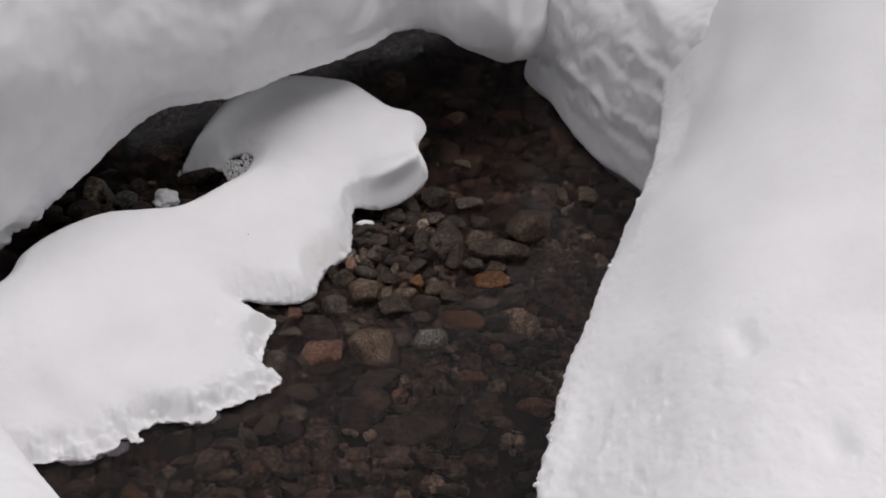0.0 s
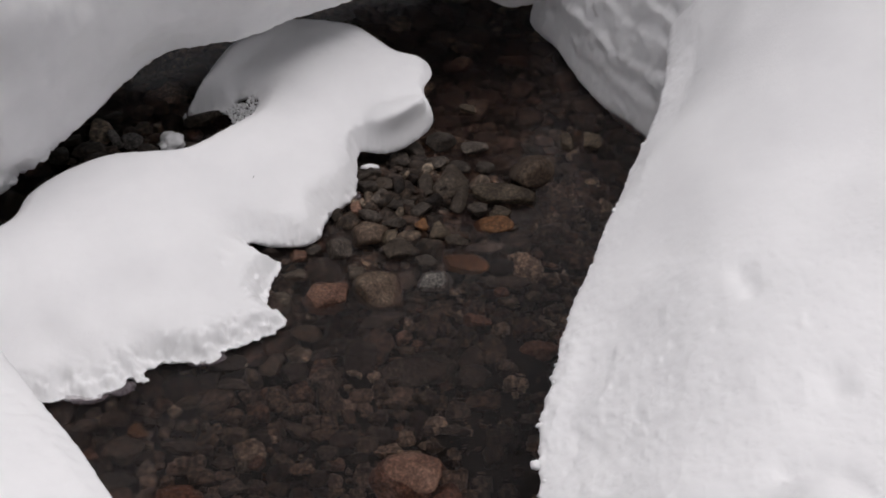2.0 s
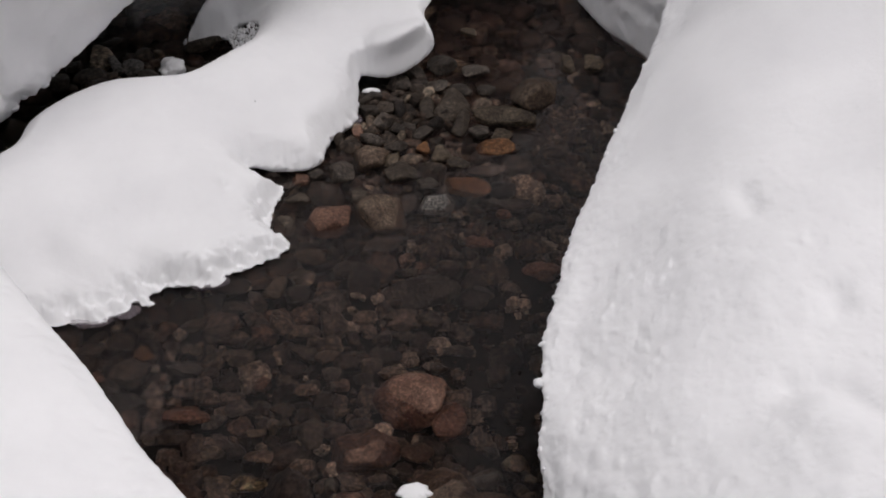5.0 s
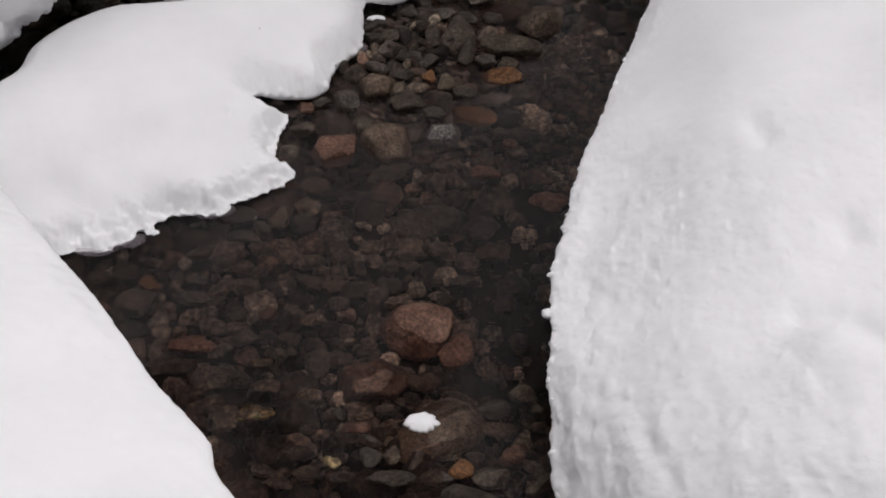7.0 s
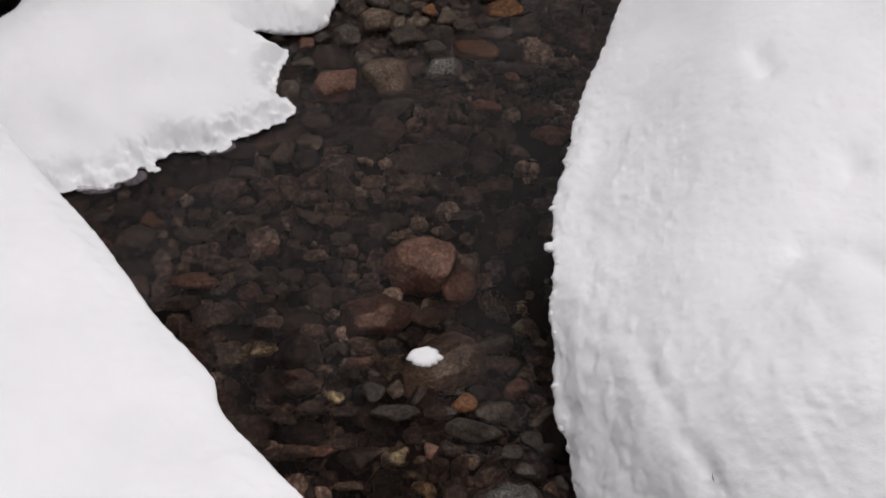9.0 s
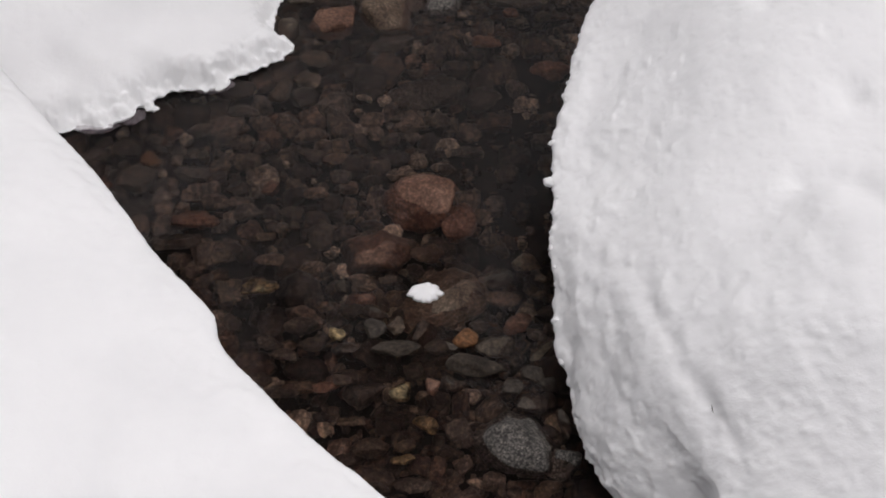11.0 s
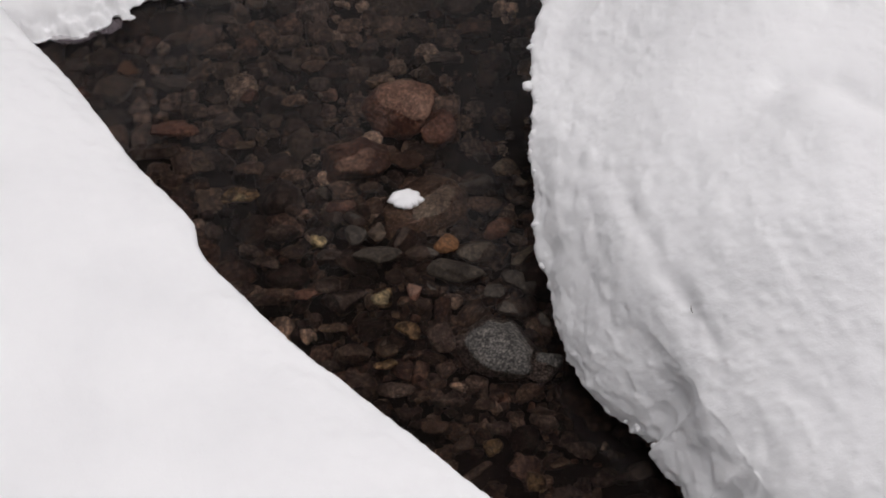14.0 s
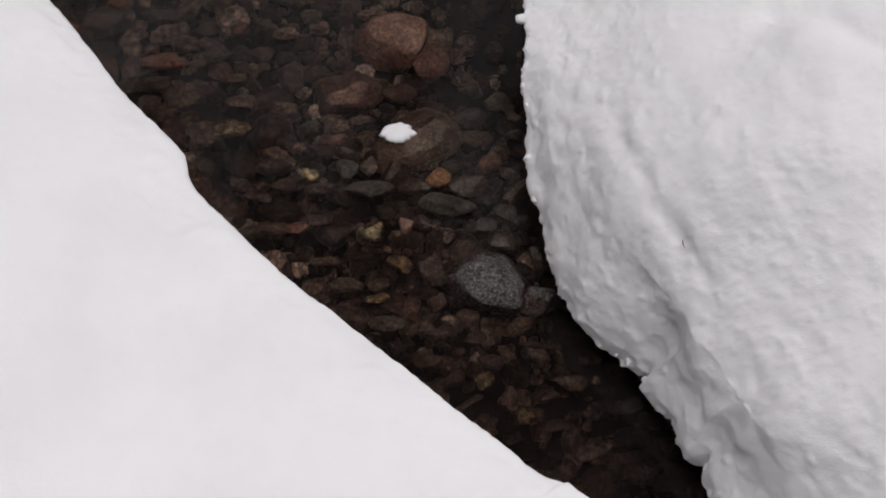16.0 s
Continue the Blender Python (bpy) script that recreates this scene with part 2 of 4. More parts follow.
# ------------------------------------------------------------------ stream bed and water
def bed_height(x, y):
    p = np.stack([x, y, np.zeros_like(x)], 1)
    z = -0.105 + 0.018 * fbm(p, 0.25, 3)
    z += 0.088 * np.exp(-((x + 0.10) / 0.34) ** 2 - ((y - 2.80) / 0.33) ** 2)
    z += 0.060 * np.exp(-((x + 0.02) / 0.24) ** 2 - ((y - 1.58) / 0.30) ** 2)
    z += 0.085 * np.exp(-((x + 0.85) / 0.30) ** 2 - ((y - 2.95) / 0.30) ** 2)
    z -= 0.080 * np.exp(-((x - 0.10) / 0.16) ** 2 - ((y - 2.25) / 0.30) ** 2)
    z -= 0.110 * np.exp(-((x - 0.17) / 0.14) ** 2 - ((y - 1.92) / 0.11) ** 2)
    z -= 0.085 * (1 - smooth(1.02, 1.34, y))
    return z


def stream_line(y):
    """x of the stream's middle at y: it bends away up- and downstream."""
    return 0.1 + 1.6 * (1 - np.exp(-((y - 2) / 4.5) ** 2))


def ribbon(name, half, ys, n, height, material):
    u, y = np.meshgrid(np.linspace(-half, half, n), ys, indexing='ij')
    x = stream_line(y) + u
    return sheet(name, np.stack([x, y, height(x.ravel(), y.ravel()).reshape(x.shape)], 2), material)


def ground_height(x, y):
    """Level snow with the stream's trench cut into it, wide where the banks overhang it."""
    wide = 0.45 + 1.15 * smooth(-0.1, 0.75, y) * (1 - smooth(4.6, 5.6, y))
    deep = smooth(-13, -9, y) * (1 - smooth(14, 18, y))
    p = np.stack([x, y, 0 * x], 1)
    swell = 0.06 * vnoise(p, 2.3, 61) + 0.015 * vnoise(p, 0.5, 62)
    return 0.36 + swell - 0.80 * deep * (1 - smooth(0.0, 0.65, np.abs(x - stream_line(y)) - wide))


bed_ys = np.concatenate([np.linspace(-12, -1.6, 60), np.linspace(-1.5, 6, 300), np.linspace(6.1, 17, 60)])
tagged(ribbon("stream_bed", 2.2, bed_ys, 180, bed_height, SILT), "dark brown silty bed of a shallow stream", "stream bed", kind="structure")
away = np.geomspace(0.1, 392, 60)
gx, gy = np.meshgrid(np.concatenate([-8 - away[::-1], np.linspace(-8, 8, 150), 8 + away]), np.concatenate([-14 - away[::-1], np.linspace(-14, 19, 300), 19 + away]), indexing='ij')
ground = sheet("ground", np.stack([gx, gy, ground_height(gx.ravel(), gy.ravel()).reshape(gx.shape)], 2), SNOW)
tagged(ground, "snow-covered ground reaching to the horizon", "ground", kind="structure")
water = ribbon("water", 2.15, np.linspace(-11.9, 16.9, 120), 40, lambda x, y: 0 * x, WATER)
tagged(water, "clear shallow stream water with faint ripples over dark pebbles", "water", kind="structure")


# ------------------------------------------------------------------ snow banks
def loft(name, lip, profile, way, rows, cols, relief, seed, hidden=0.0, rise=None, lean=None):
    """A bank of snow swept along its lip: profile holds (way inwards, height) from the hidden underside over the lip to the top.
    relief: function (points, row run 0..1, inwards, up) giving the swell along the normal."""
    L = curve(lip, rows)
    P = curve(profile, 4000)
    dense = 1 / (0.004 + 0.05 * np.maximum(0, np.abs(P[:, 0]) - 0.75) + 0.03 * (np.arange(4000) < 4000 * hidden))
    run = np.cumsum(dense)
    at = np.interp(np.linspace(run[0], run[-1], cols), run, np.arange(4000))
    P = np.stack([np.interp(at, np.arange(4000), P[:, k]) for k in (0, 1)], 1)
    W = np.array(way, float)
    W = W / np.linalg.norm(W)
    step = np.linalg.norm(np.diff(L, axis=0), axis=1).mean()
    reach = int(0.30 / step)
    bell = np.exp(-(np.arange(-reach, reach + 1) * step / 0.11) ** 2)
    soft = np.stack([np.convolve(np.pad(L[:, k], reach, mode="edge"), bell / bell.sum(), mode="valid") for k in range(3)], 1)
    inner = smooth(0.005, 0.16, P[:, 0])[None, :, None]
    M = L[:, None, :] * (1 - inner) + soft[:, None, :] * inner
    V = np.zeros((rows, cols, 3))
    V[:, :, 0] = M[:, :, 0] + W[0] * P[None, :, 0]
    V[:, :, 1] = M[:, :, 1] + W[1] * P[None, :, 0]
    R = rise(L[:, 0], L[:, 1]) if rise else np.ones(rows)
    V[:, :, 2] = np.maximum(M[:, :, 2] + np.where(P[None, :, 1] > 0, R[:, None], 1) * P[None, :, 1], -0.4)
    if lean:
        out = lean(V.reshape(-1, 3), np.broadcast_to(P[None, :, 0], (rows, cols)).ravel(), np.broadcast_to(P[None, :, 1], (rows, cols)).ravel()).reshape(rows, cols)
        V[:, :, 0] -= W[0] * out
        V[:, :, 1] -= W[1] * out
    N = grid_normals(V)
    mid = N[rows // 2, -1]
    if mid[2] < 0:
        N, V = -N[::-1], V[::-1]
    inw = np.broadcast_to(P[None, :, 0], (rows, cols)).ravel()
    up = np.broadcast_to(P[None, :, 1], (rows, cols)).ravel()
    d = relief(V.reshape(-1, 3), inw, up, seed).reshape(rows, cols, 1)
    return sheet(name, V + N * d, SNOW)


def knobs(p, spots, size, height):
    d = np.zeros(len(p))
    for x, y, z in spots:
        d += height * np.exp(-(((p - (x, y, z)) ** 2).sum(1)) / size ** 2)
    return d


RIGHT_LIP = [
    (0.78, 4.30, 0.30), (0.599, 3.451, 0.30), (0.548, 3.202, 0.30), (0.511, 3.050, 0.30), (0.475, 2.831, 0.29), (0.427, 2.664, 0.28),
    (0.379, 2.535, 0.28), (0.333, 2.404, 0.28), (0.307, 2.346, 0.27), (0.285, 2.272, 0.26), (0.258, 2.198, 0.26), (0.237, 2.153, 0.25),
    (0.220, 2.087, 0.24), (0.201, 2.023, 0.23), (0.182, 1.933, 0.22), (0.164, 1.872, 0.21), (0.160, 1.743, 0.19), (0.151, 1.675, 0.18),
    (0.154, 1.600, 0.15), (0.156, 1.512, 0.12), (0.168, 1.469, 0.10), (0.180, 1.381, 0.08), (0.203, 1.301, 0.07), (0.253, 1.226, 0.05),
    (0.300, 1.185, 0.05), (0.328, 1.168, 0.05), (0.313, 1.143, 0.05), (0.334, 1.110, 0.05), (0.354, 1.081, 0.05), (0.362, 1.045, 0.05),
    (0.370, 1.021, 0.05), (0.398, 1.008, 0.05), (0.392, 0.984, 0.05), (0.402, 0.954, 0.05),
    (0.47, 0.75, 0.06), (0.75, 0.30, 0.10)]
RIGHT_PROFILE = [(0.40, -0.60), (0.30, -0.30), (0.16, -0.12), (0.06, -0.04), (0.015, -0.018), (0.0, 0.0), (0.012, 0.025), (0.045, 0.07),
                 (0.10, 0.13), (0.17, 0.20), (0.27, 0.28), (0.42, 0.36), (0.70, 0.44), (1.30, 0.50), (2.3, 0.50), (2.9, 0.30), (3.5, -0.3)]


def to_line(p, line):
    """Distance of points p to a polyline."""
    best = np.full(len(p), 1e9)
    for a, b in zip(np.array(line[:-1], float), np.array(line[1:], float)):
        d = b - a
        t = np.clip(((p - a) @ d) / (d @ d), 0, 1)
        best = np.minimum(best, np.linalg.norm(p - a - t[:, None] * d, axis=1))
    return best


GROOVE = [(0.272, 1.509, 0.287), (0.286, 1.459, 0.278), (0.302, 1.406, 0.288), (0.326, 1.323, 0.297), (0.343, 1.285, 0.291), (0.365, 1.255, 0.282), (0.405, 1.193, 0.262)]
HOLLOW = [(0.530, 1.600, 0.41), (0.560, 1.592, 0.42), (0.593, 1.577, 0.43), (0.622, 1.523, 0.45), (0.66, 1.47, 0.46)]


CHUTE = [(0.249, 1.493, 0.245), (0.281, 1.382, 0.269), (0.315, 1.289, 0.265), (0.350, 1.211, 0.243), (0.378, 1.134, 0.215)]
UNDER = [(0.217, 1.387, 0.177), (0.258, 1.309, 0.200), (0.292, 1.255, 0.200), (0.322, 1.203, 0.185), (0.340, 1.170, 0.149), (0.330, 1.136, 0.116)]
FACE = np.array((-0.72, -0.30, 0.63))


def flat(p):
    """Points p pressed onto the bank's steep face, so that lines on it hold whatever the relief."""
    p = np.asarray(p, float)
    return p - np.outer(p @ FACE, FACE)


def right_relief(p, inw, up, seed):
    near = np.exp(-np.maximum(inw, 0) / 0.16)
    low = 1 - 0.60 * smooth(1.9, 2.5, p[:, 1])
    open_side = (up > -0.06).astype(float)
    d = (0.024 * vnoise(p, 0.30, seed) + 0.006 * vnoise(p, 0.12, seed + 1)) * smooth(0.01, 0.14, np.abs(inw) + np.abs(up))
    calm = 1 - 0.85 * smooth(1.85, 2.35, p[:, 1]) * smooth(0.02, 0.09, np.abs(inw))
    d += calm * (0.42 + 0.5 * near) * low * (0.0038 * vnoise(p, 0.036, seed + 2) + 0.0022 * vnoise(p, 0.019, seed + 3))
    billow = np.abs(vnoise(p, 0.05, seed + 20)) + 0.55 * np.abs(vnoise(p, 0.024, seed + 21)) - 0.5
    d += open_side * 0.0014 * billow * np.exp(-np.maximum(inw, 0) / 0.11) * (1 - smooth(1.55, 1.9, p[:, 1])) * smooth(0.0, 0.02, inw)
    beads = np.maximum(vnoise(p, 0.016, seed + 5) - 0.25, 0) * (0.5 + np.maximum(vnoise(p, 0.07, seed + 12), -0.4)) + 0.5 * np.maximum(vnoise(p, 0.008, seed + 13) - 0.1, 0)
    d += open_side * calm * beads * (0.003 + 0.010 * np.exp(-(np.abs(inw) + np.abs(up)) / 0.025)) * (0.4 + 0.6 * low)
    d += knobs(p, [(0.152, 1.793, 0.200), (0.154, 1.538, 0.135), (0.226, 1.264, 0.074)], 0.010, 0.006)
    # a melt groove with a smooth chute beside it, and a shelf above an undercut face
    f = flat(p)
    d -= 0.0036 * np.exp(-(to_line(f, flat(GROOVE)) / 0.015) ** 2) * (1 + 0.25 * vnoise(p, 0.05, seed + 9))
    d += 0.0045 * np.exp(-(to_line(f, flat(CHUTE)) / 0.032) ** 2)
    d += 0.003 * np.exp(-(to_line(f, flat(np.array(GROOVE) + (0.035, -0.02, 0.0))) / 0.03) ** 2)
    d -= 0.008 * np.exp(-(to_line(f, flat(UNDER)) / 0.040) ** 2) * (1 + 0.3 * vnoise(p, 0.04, seed + 14))
    # soft dents
    d -= 0.011 * np.exp(-(to_line(p, [(0.517, 2.035, 0.43), (0.526, 1.985, 0.436)]) / 0.024) ** 2)
    d -= 0.014 * np.exp(-(to_line(p, [(0.629, 1.775, 0.43), (0.633, 1.75, 0.43)]) / 0.024) ** 2)
    d -= 0.015 * np.exp(-(to_line(p, HOLLOW) / 0.026) ** 2)
    d += 0.013 * np.exp(-(to_line(p, [(0.56, 1.50, 0.43), (0.60, 1.46, 0.45)]) / 0.06) ** 2)
    return d


def right_lean(p, inw, up):
    """The lower end of the bank is undercut: its brow stands out over a steep grey face."""
    run = smooth(0.85, 1.0, p[:, 1]) * (1 - smooth(1.20, 1.52, p[:, 1]))
    rag = np.minimum(0.9 + 0.16 * vnoise(p * (1, 1, 0), 0.15, 71), 1.0)
    return 0.10 * run * rag * (1 - np.exp(-np.maximum(inw, 0) / 0.075)) * np.exp(-np.maximum(inw - 0.12, 0) / 0.14) * (up > 0)


right_bank = loft("snow_bank", RIGHT_LIP, RIGHT_PROFILE, (1, 0, 0), 1100, 370, right_relief, 11, 0.15, lambda x, y: 1.15 - 0.50 * smooth(1.25, 1.75, y) + 0.75 * smooth(2.2, 3.1, y) - 1.25 * smooth(3.7, 4.3, y) - 0.9 * (1 - smooth(0.3, 0.8, y)), right_lean)
tagged(right_bank, "tall rounded bank of fresh white snow overhanging the stream", "snow bank", "snow banks")

def lump(name, at, size, parent, seed, stretch=(1, 1, 1)):
    """A small knob of snow that belongs to a bank."""
    bm = bmesh.new()
    bmesh.ops.create_icosphere(bm, subdivisions=3, radius=1)
    v = np.array([q.co[:] for q in bm.verts])
    f = [[w.index for w in q.verts] for q in bm.faces]
    bm.free()
    v = v * (1 + 0.25 * vnoise(v + seed, 0.7, 2) + 0.12 * vnoise(v + seed, 0.3, 3))[:, None] * np.array(stretch) * size
    return part(name, (v + at).tolist(), f, SNOW, parent)


# knobs of snow along the lip
NODULES = [(0.148, 1.793, 0.200, 0.009), (0.151, 1.536, 0.137, 0.008), (0.160, 1.876, 0.211, 0.007), (0.149, 1.662, 0.177, 0.006), (0.222, 1.266, 0.070, 0.007),
           (0.252, 2.186, 0.258, 0.007), (0.197, 2.010, 0.229, 0.006), (0.330, 2.398, 0.282, 0.006), (0.375, 2.528, 0.282, 0.006), (0.160, 1.480, 0.105, 0.006),
           (0.181, 1.375, 0.083, 0.007), (0.316, 1.158, 0.052, 0.009), (0.357, 1.050, 0.052, 0.008), (0.395, 0.990, 0.055, 0.012)]
for k, (x, y, z, r) in enumerate(NODULES):
    lump("snow_nodule", (x + 0.75 * r, y, z), 1.1 * r, right_bank, 60 + k, (1.0, 1.0 + 0.5 * math.sin(5 * k), 0.8))

lip_rng = np.random.default_rng(19)
lip_line = curve(RIGHT_LIP, 900)
lip_line = lip_line[(lip_line[:, 1] > 1.02) & (lip_line[:, 1] < 3.0)]
for k, at in enumerate(lip_line[lip_rng.choice(len(lip_line), 40, replace=False)]):
    r = 0.0032 + 0.0034 * lip_rng.random() ** 2
    lump("snow_nodule", (at[0] + lip_rng.uniform(0.6, 1.3) * r, at[1], at[2] + lip_rng.uniform(-0.004, 0.010)), r, right_bank, 200 + k, (1.0, lip_rng.uniform(0.9, 1.6), 0.9))

LEFT_LIP = [
    (-1.60, 2.95, 0.30), (-1.15, 2.34, 0.47), (-0.85, 1.956, 0.47), (-0.748, 1.826, 0.47), (-0.679, 1.738, 0.47), (-0.622, 1.664, 0.47), (-0.554, 1.579, 0.47), (-0.498, 1.499, 0.47),
    (-0.440, 1.411, 0.47), (-0.380, 1.340, 0.47), (-0.348, 1.298, 0.47), (-0.329, 1.240, 0.47), (-0.262, 1.160, 0.47), (-0.191, 1.080, 0.47),
    (-0.142, 1.037, 0.47), (-0.087, 0.984, 0.47), (-0.030, 0.932, 0.47), (0.011, 0.891, 0.47), (0.065, 0.842, 0.47), (0.118, 0.792, 0.47),
    (0.144, 0.780, 0.47), (0.176, 0.757, 0.47), (0.40, 0.55, 0.46), (0.9, 0.1, 0.28)]
LEFT_PROFILE = [(0.45, -1.0), (0.30, -0.60), (0.18, -0.28), (0.06, -0.08), (0.012, -0.02), (0.0, 0.0), (0.012, 0.014), (0.05, 0.030),
                (0.12, 0.048), (0.25, 0.070), (0.50, 0.095), (1.0, 0.12), (2.0, 0.12), (2.6, -0.05), (3.1, -0.5)]


def left_relief(p, inw, up, seed):
    near = np.exp(-inw / 0.06)
    d = (0.012 * vnoise(p, 0.35, seed) + 0.003 * vnoise(p, 0.09, seed + 1)) * smooth(0.01, 0.10, np.abs(inw) + np.abs(up))
    d += near * (0.0012 * vnoise(p, 0.010, seed + 3) - 0.003)
    crust = np.exp(-np.maximum(inw, 0) / 0.11) * smooth(0.004, 0.035, inw)
    return d + 0.0006 * vnoise(p, 0.022, seed + 2) + crust * (0.0042 * vnoise(p, 0.019, seed + 4) + 0.0016 * vnoise(p, 0.011, seed + 6))


left_bank = loft("snow_bank", LEFT_LIP, LEFT_PROFILE, (-0.74, -0.67, 0), 1000, 170, left_relief, 23, 0.225)
tagged(left_bank, "smooth flat-topped bank of bright white snow with a crisp edge", "snow bank", "snow banks")

BRIDGE_LIP = [
    (-2.2, 2.35, 0.05), (-1.35, 2.50, 0.06), (-1.08, 2.58, 0.10), (-0.969, 2.664, 0.12), (-0.953, 2.712, 0.13), (-0.903, 2.727, 0.15), (-0.860, 2.774, 0.17),
    (-0.811, 2.807, 0.20), (-0.756, 2.875, 0.23), (-0.701, 2.948, 0.25), (-0.643, 3.004, 0.26), (-0.569, 3.035, 0.26), (-0.480, 3.064, 0.26),
    (-0.367, 3.135, 0.27), (-0.249, 3.196, 0.28), (-0.171, 3.262, 0.28), (-0.117, 3.340, 0.27), (-0.062, 3.390, 0.25), (0.023, 3.406, 0.22),
    (0.110, 3.432, 0.18), (0.215, 3.478, 0.12), (0.32, 3.56, 0.08), (0.60, 3.85, 0.05), (0.9, 4.2, 0.05)]
BRIDGE_PROFILE = [(1.5, 0.30), (1.4, 0.24), (1.2, 0.20), (0.6, 0.18), (0.2, 0.09), (0.04, 0.012), (0.0, 0.0), (-0.05, 0.025), (-0.12, 0.075), (-0.20, 0.16),
                  (-0.25, 0.28), (-0.23, 0.37), (-0.12, 0.49), (0.08, 0.60), (0.4, 0.67), (0.9, 0.66), (1.35, 0.56), (1.53, 0.42), (1.505, 0.31)]


def bridge_relief(p, inw, up, seed):
    d = 0.028 * vnoise(p, 0.28, seed) + 0.011 * vnoise(p, 0.11, seed + 1) + 0.0045 * vnoise(p, 0.045, seed + 5) + 0.0022 * vnoise(p, 0.02, seed + 2)
    return d * smooth(0.0, 0.08, np.abs(up) + np.abs(inw)) + (0.003 * vnoise(p, 0.018, seed + 3) + 0.0022 * vnoise(p, 0.009, seed + 4)) * np.exp(-np.abs(up) / 0.04) * (1 + 2.0 * (1 - smooth(-0.95, -0.80, p[:, 0])))


def bridge_lean(p, inw, up):
    """Over the mound the bridge bulges less; at its far end not at all, where it passes behind the ribbed bank."""
    over_mound = 0.70 * smooth(-0.70, -0.50, p[:, 0]) * (1 - smooth(-0.10, 0.05, p[:, 0]))
    return -(smooth(0.15, 0.27, p[:, 0]) * (np.maximum(-inw, 0) + 0.16 * smooth(0.0, 0.3, up)) + over_mound * np.maximum(-inw, 0)) * (up > 0) * (inw < 0.5)


bridge = loft("snow_bridge", BRIDGE_LIP, BRIDGE_PROFILE, (0.12, 1, 0), 600, 200, bridge_relief, 31, 0.33, lambda x, y: 1.0 + 0.7 * (1 - smooth(-0.95, -0.45, x)) - 1.5 * (1 - smooth(-2.2, -1.4, x)) - 0.75 * smooth(0.4, 0.9, x), bridge_lean)
tagged(bridge, "thick overhanging snow bridge arching over a dark hollow of the stream", "snow bridge", "snow banks")

# ragged drips under the left end of the bridge's lip
for k, (x, y, z, r) in enumerate([(-0.904, 2.729, 0.150, 0.013), (-0.884, 2.752, 0.163, 0.009), (-0.953, 2.714, 0.130, 0.016), (-0.968, 2.674, 0.119, 0.015), (-0.846, 2.786, 0.183, 0.008), (-0.925, 2.722, 0.142, 0.010)]):
    lump("snow_drip", (x, y + 0.5 * r, z + 0.7 * r), r, bridge, 90 + k, (1.3, 1.2, 0.9))

FAR_LIP = [(1.2, 4.6, 0.05), (0.62, 4.0, 0.04), (0.36, 3.75, 0.03), (0.225, 3.58, 0.02), (0.241, 3.50, 0.02), (0.276, 3.443, 0.02), (0.313, 3.322, 0.02),
           (0.374, 3.181, 0.02), (0.431, 3.108, 0.02), (0.480, 3.037, 0.02), (0.62, 2.85, 0.02), (0.9, 2.6, 0.02)]
FAR_PROFILE = [(0.12, -0.35), (0.06, -0.10), (0.01, -0.02), (0.0, 0.0), (0.008, 0.06), (0.012, 0.14), (0.03, 0.22), (0.05, 0.30), (0.09, 0.38), (0.18, 0.46), (0.5, 0.54), (1.3, 0.54), (2.0, 0.1)]


def far_relief(p, inw, up, seed):
    q = p * (1, 1, 0.40)
    d = 0.030 * vnoise(q, 0.13, seed) + 0.020 * vnoise(q, 0.06, seed + 1) + 0.006 * vnoise(p, 0.03, seed + 2) + 0.003 * vnoise(p, 0.014, seed + 5)
    d = 0.16 * d
    ply = up / 0.09 + 0.6 * vnoise(p, 0.19, seed + 6) + 0.25 * vnoise(p, 0.08, seed + 8)
    saw = ply - np.floor(ply)
    d += 0.0026 * vnoise(p, 0.026, seed + 9)
    d += 0.010 * (smooth(0.0, 0.75, saw) * (1 - smooth(0.75, 1.0, saw)) - 0.4) * (0.6 + 0.8 * vnoise(p, 0.10, seed + 7))
    d += 0.0045 * vnoise(p, 0.045, seed + 11)
    return d * smooth(0.02, 0.10, np.abs(up)) + 0.002 * vnoise(p, 0.015, seed + 3)


far_bank = loft("snow_bank", FAR_LIP, FAR_PROFILE, (0.95, -0.30, 0), 700, 200, far_relief, 47)
tagged(far_bank, "steep ribbed face of old grey-white snow rising from the water", "snow bank", "snow banks")


# ------------------------------------------------------------------ snow mound in the stream
MOUND_FRONT = [
    (-1.35, 2.15, 0.0), (-0.95, 2.10, 0.0), (-0.785, 2.125, 0.0), (-0.727, 2.140, 0.0), (-0.653, 2.163, 0.0), (-0.641, 2.190, 0.0), (-0.600, 2.179, 0.0), (-0.606, 2.219, 0.0),
    (-0.540, 2.235, 0.0), (-0.474, 2.251, 0.0), (-0.443, 2.284, 0.0), (-0.389, 2.317, 0.0), (-0.337, 2.360, 0.0), (-0.381, 2.421, 0.0),
    (-0.379, 2.465, 0.0), (-0.362, 2.548, 0.0), (-0.398, 2.563, 0.02), (-0.444, 2.599, 0.03), (-0.377, 2.601, 0.02), (-0.292, 2.620, 0.02),
    (-0.266, 2.710, 0.02), (-0.213, 2.792, 0.02), (-0.211, 2.913, 0.04), (-0.164, 2.913, 0.04), (-0.112, 2.929, 0.04), (-0.046, 2.981, 0.06)]
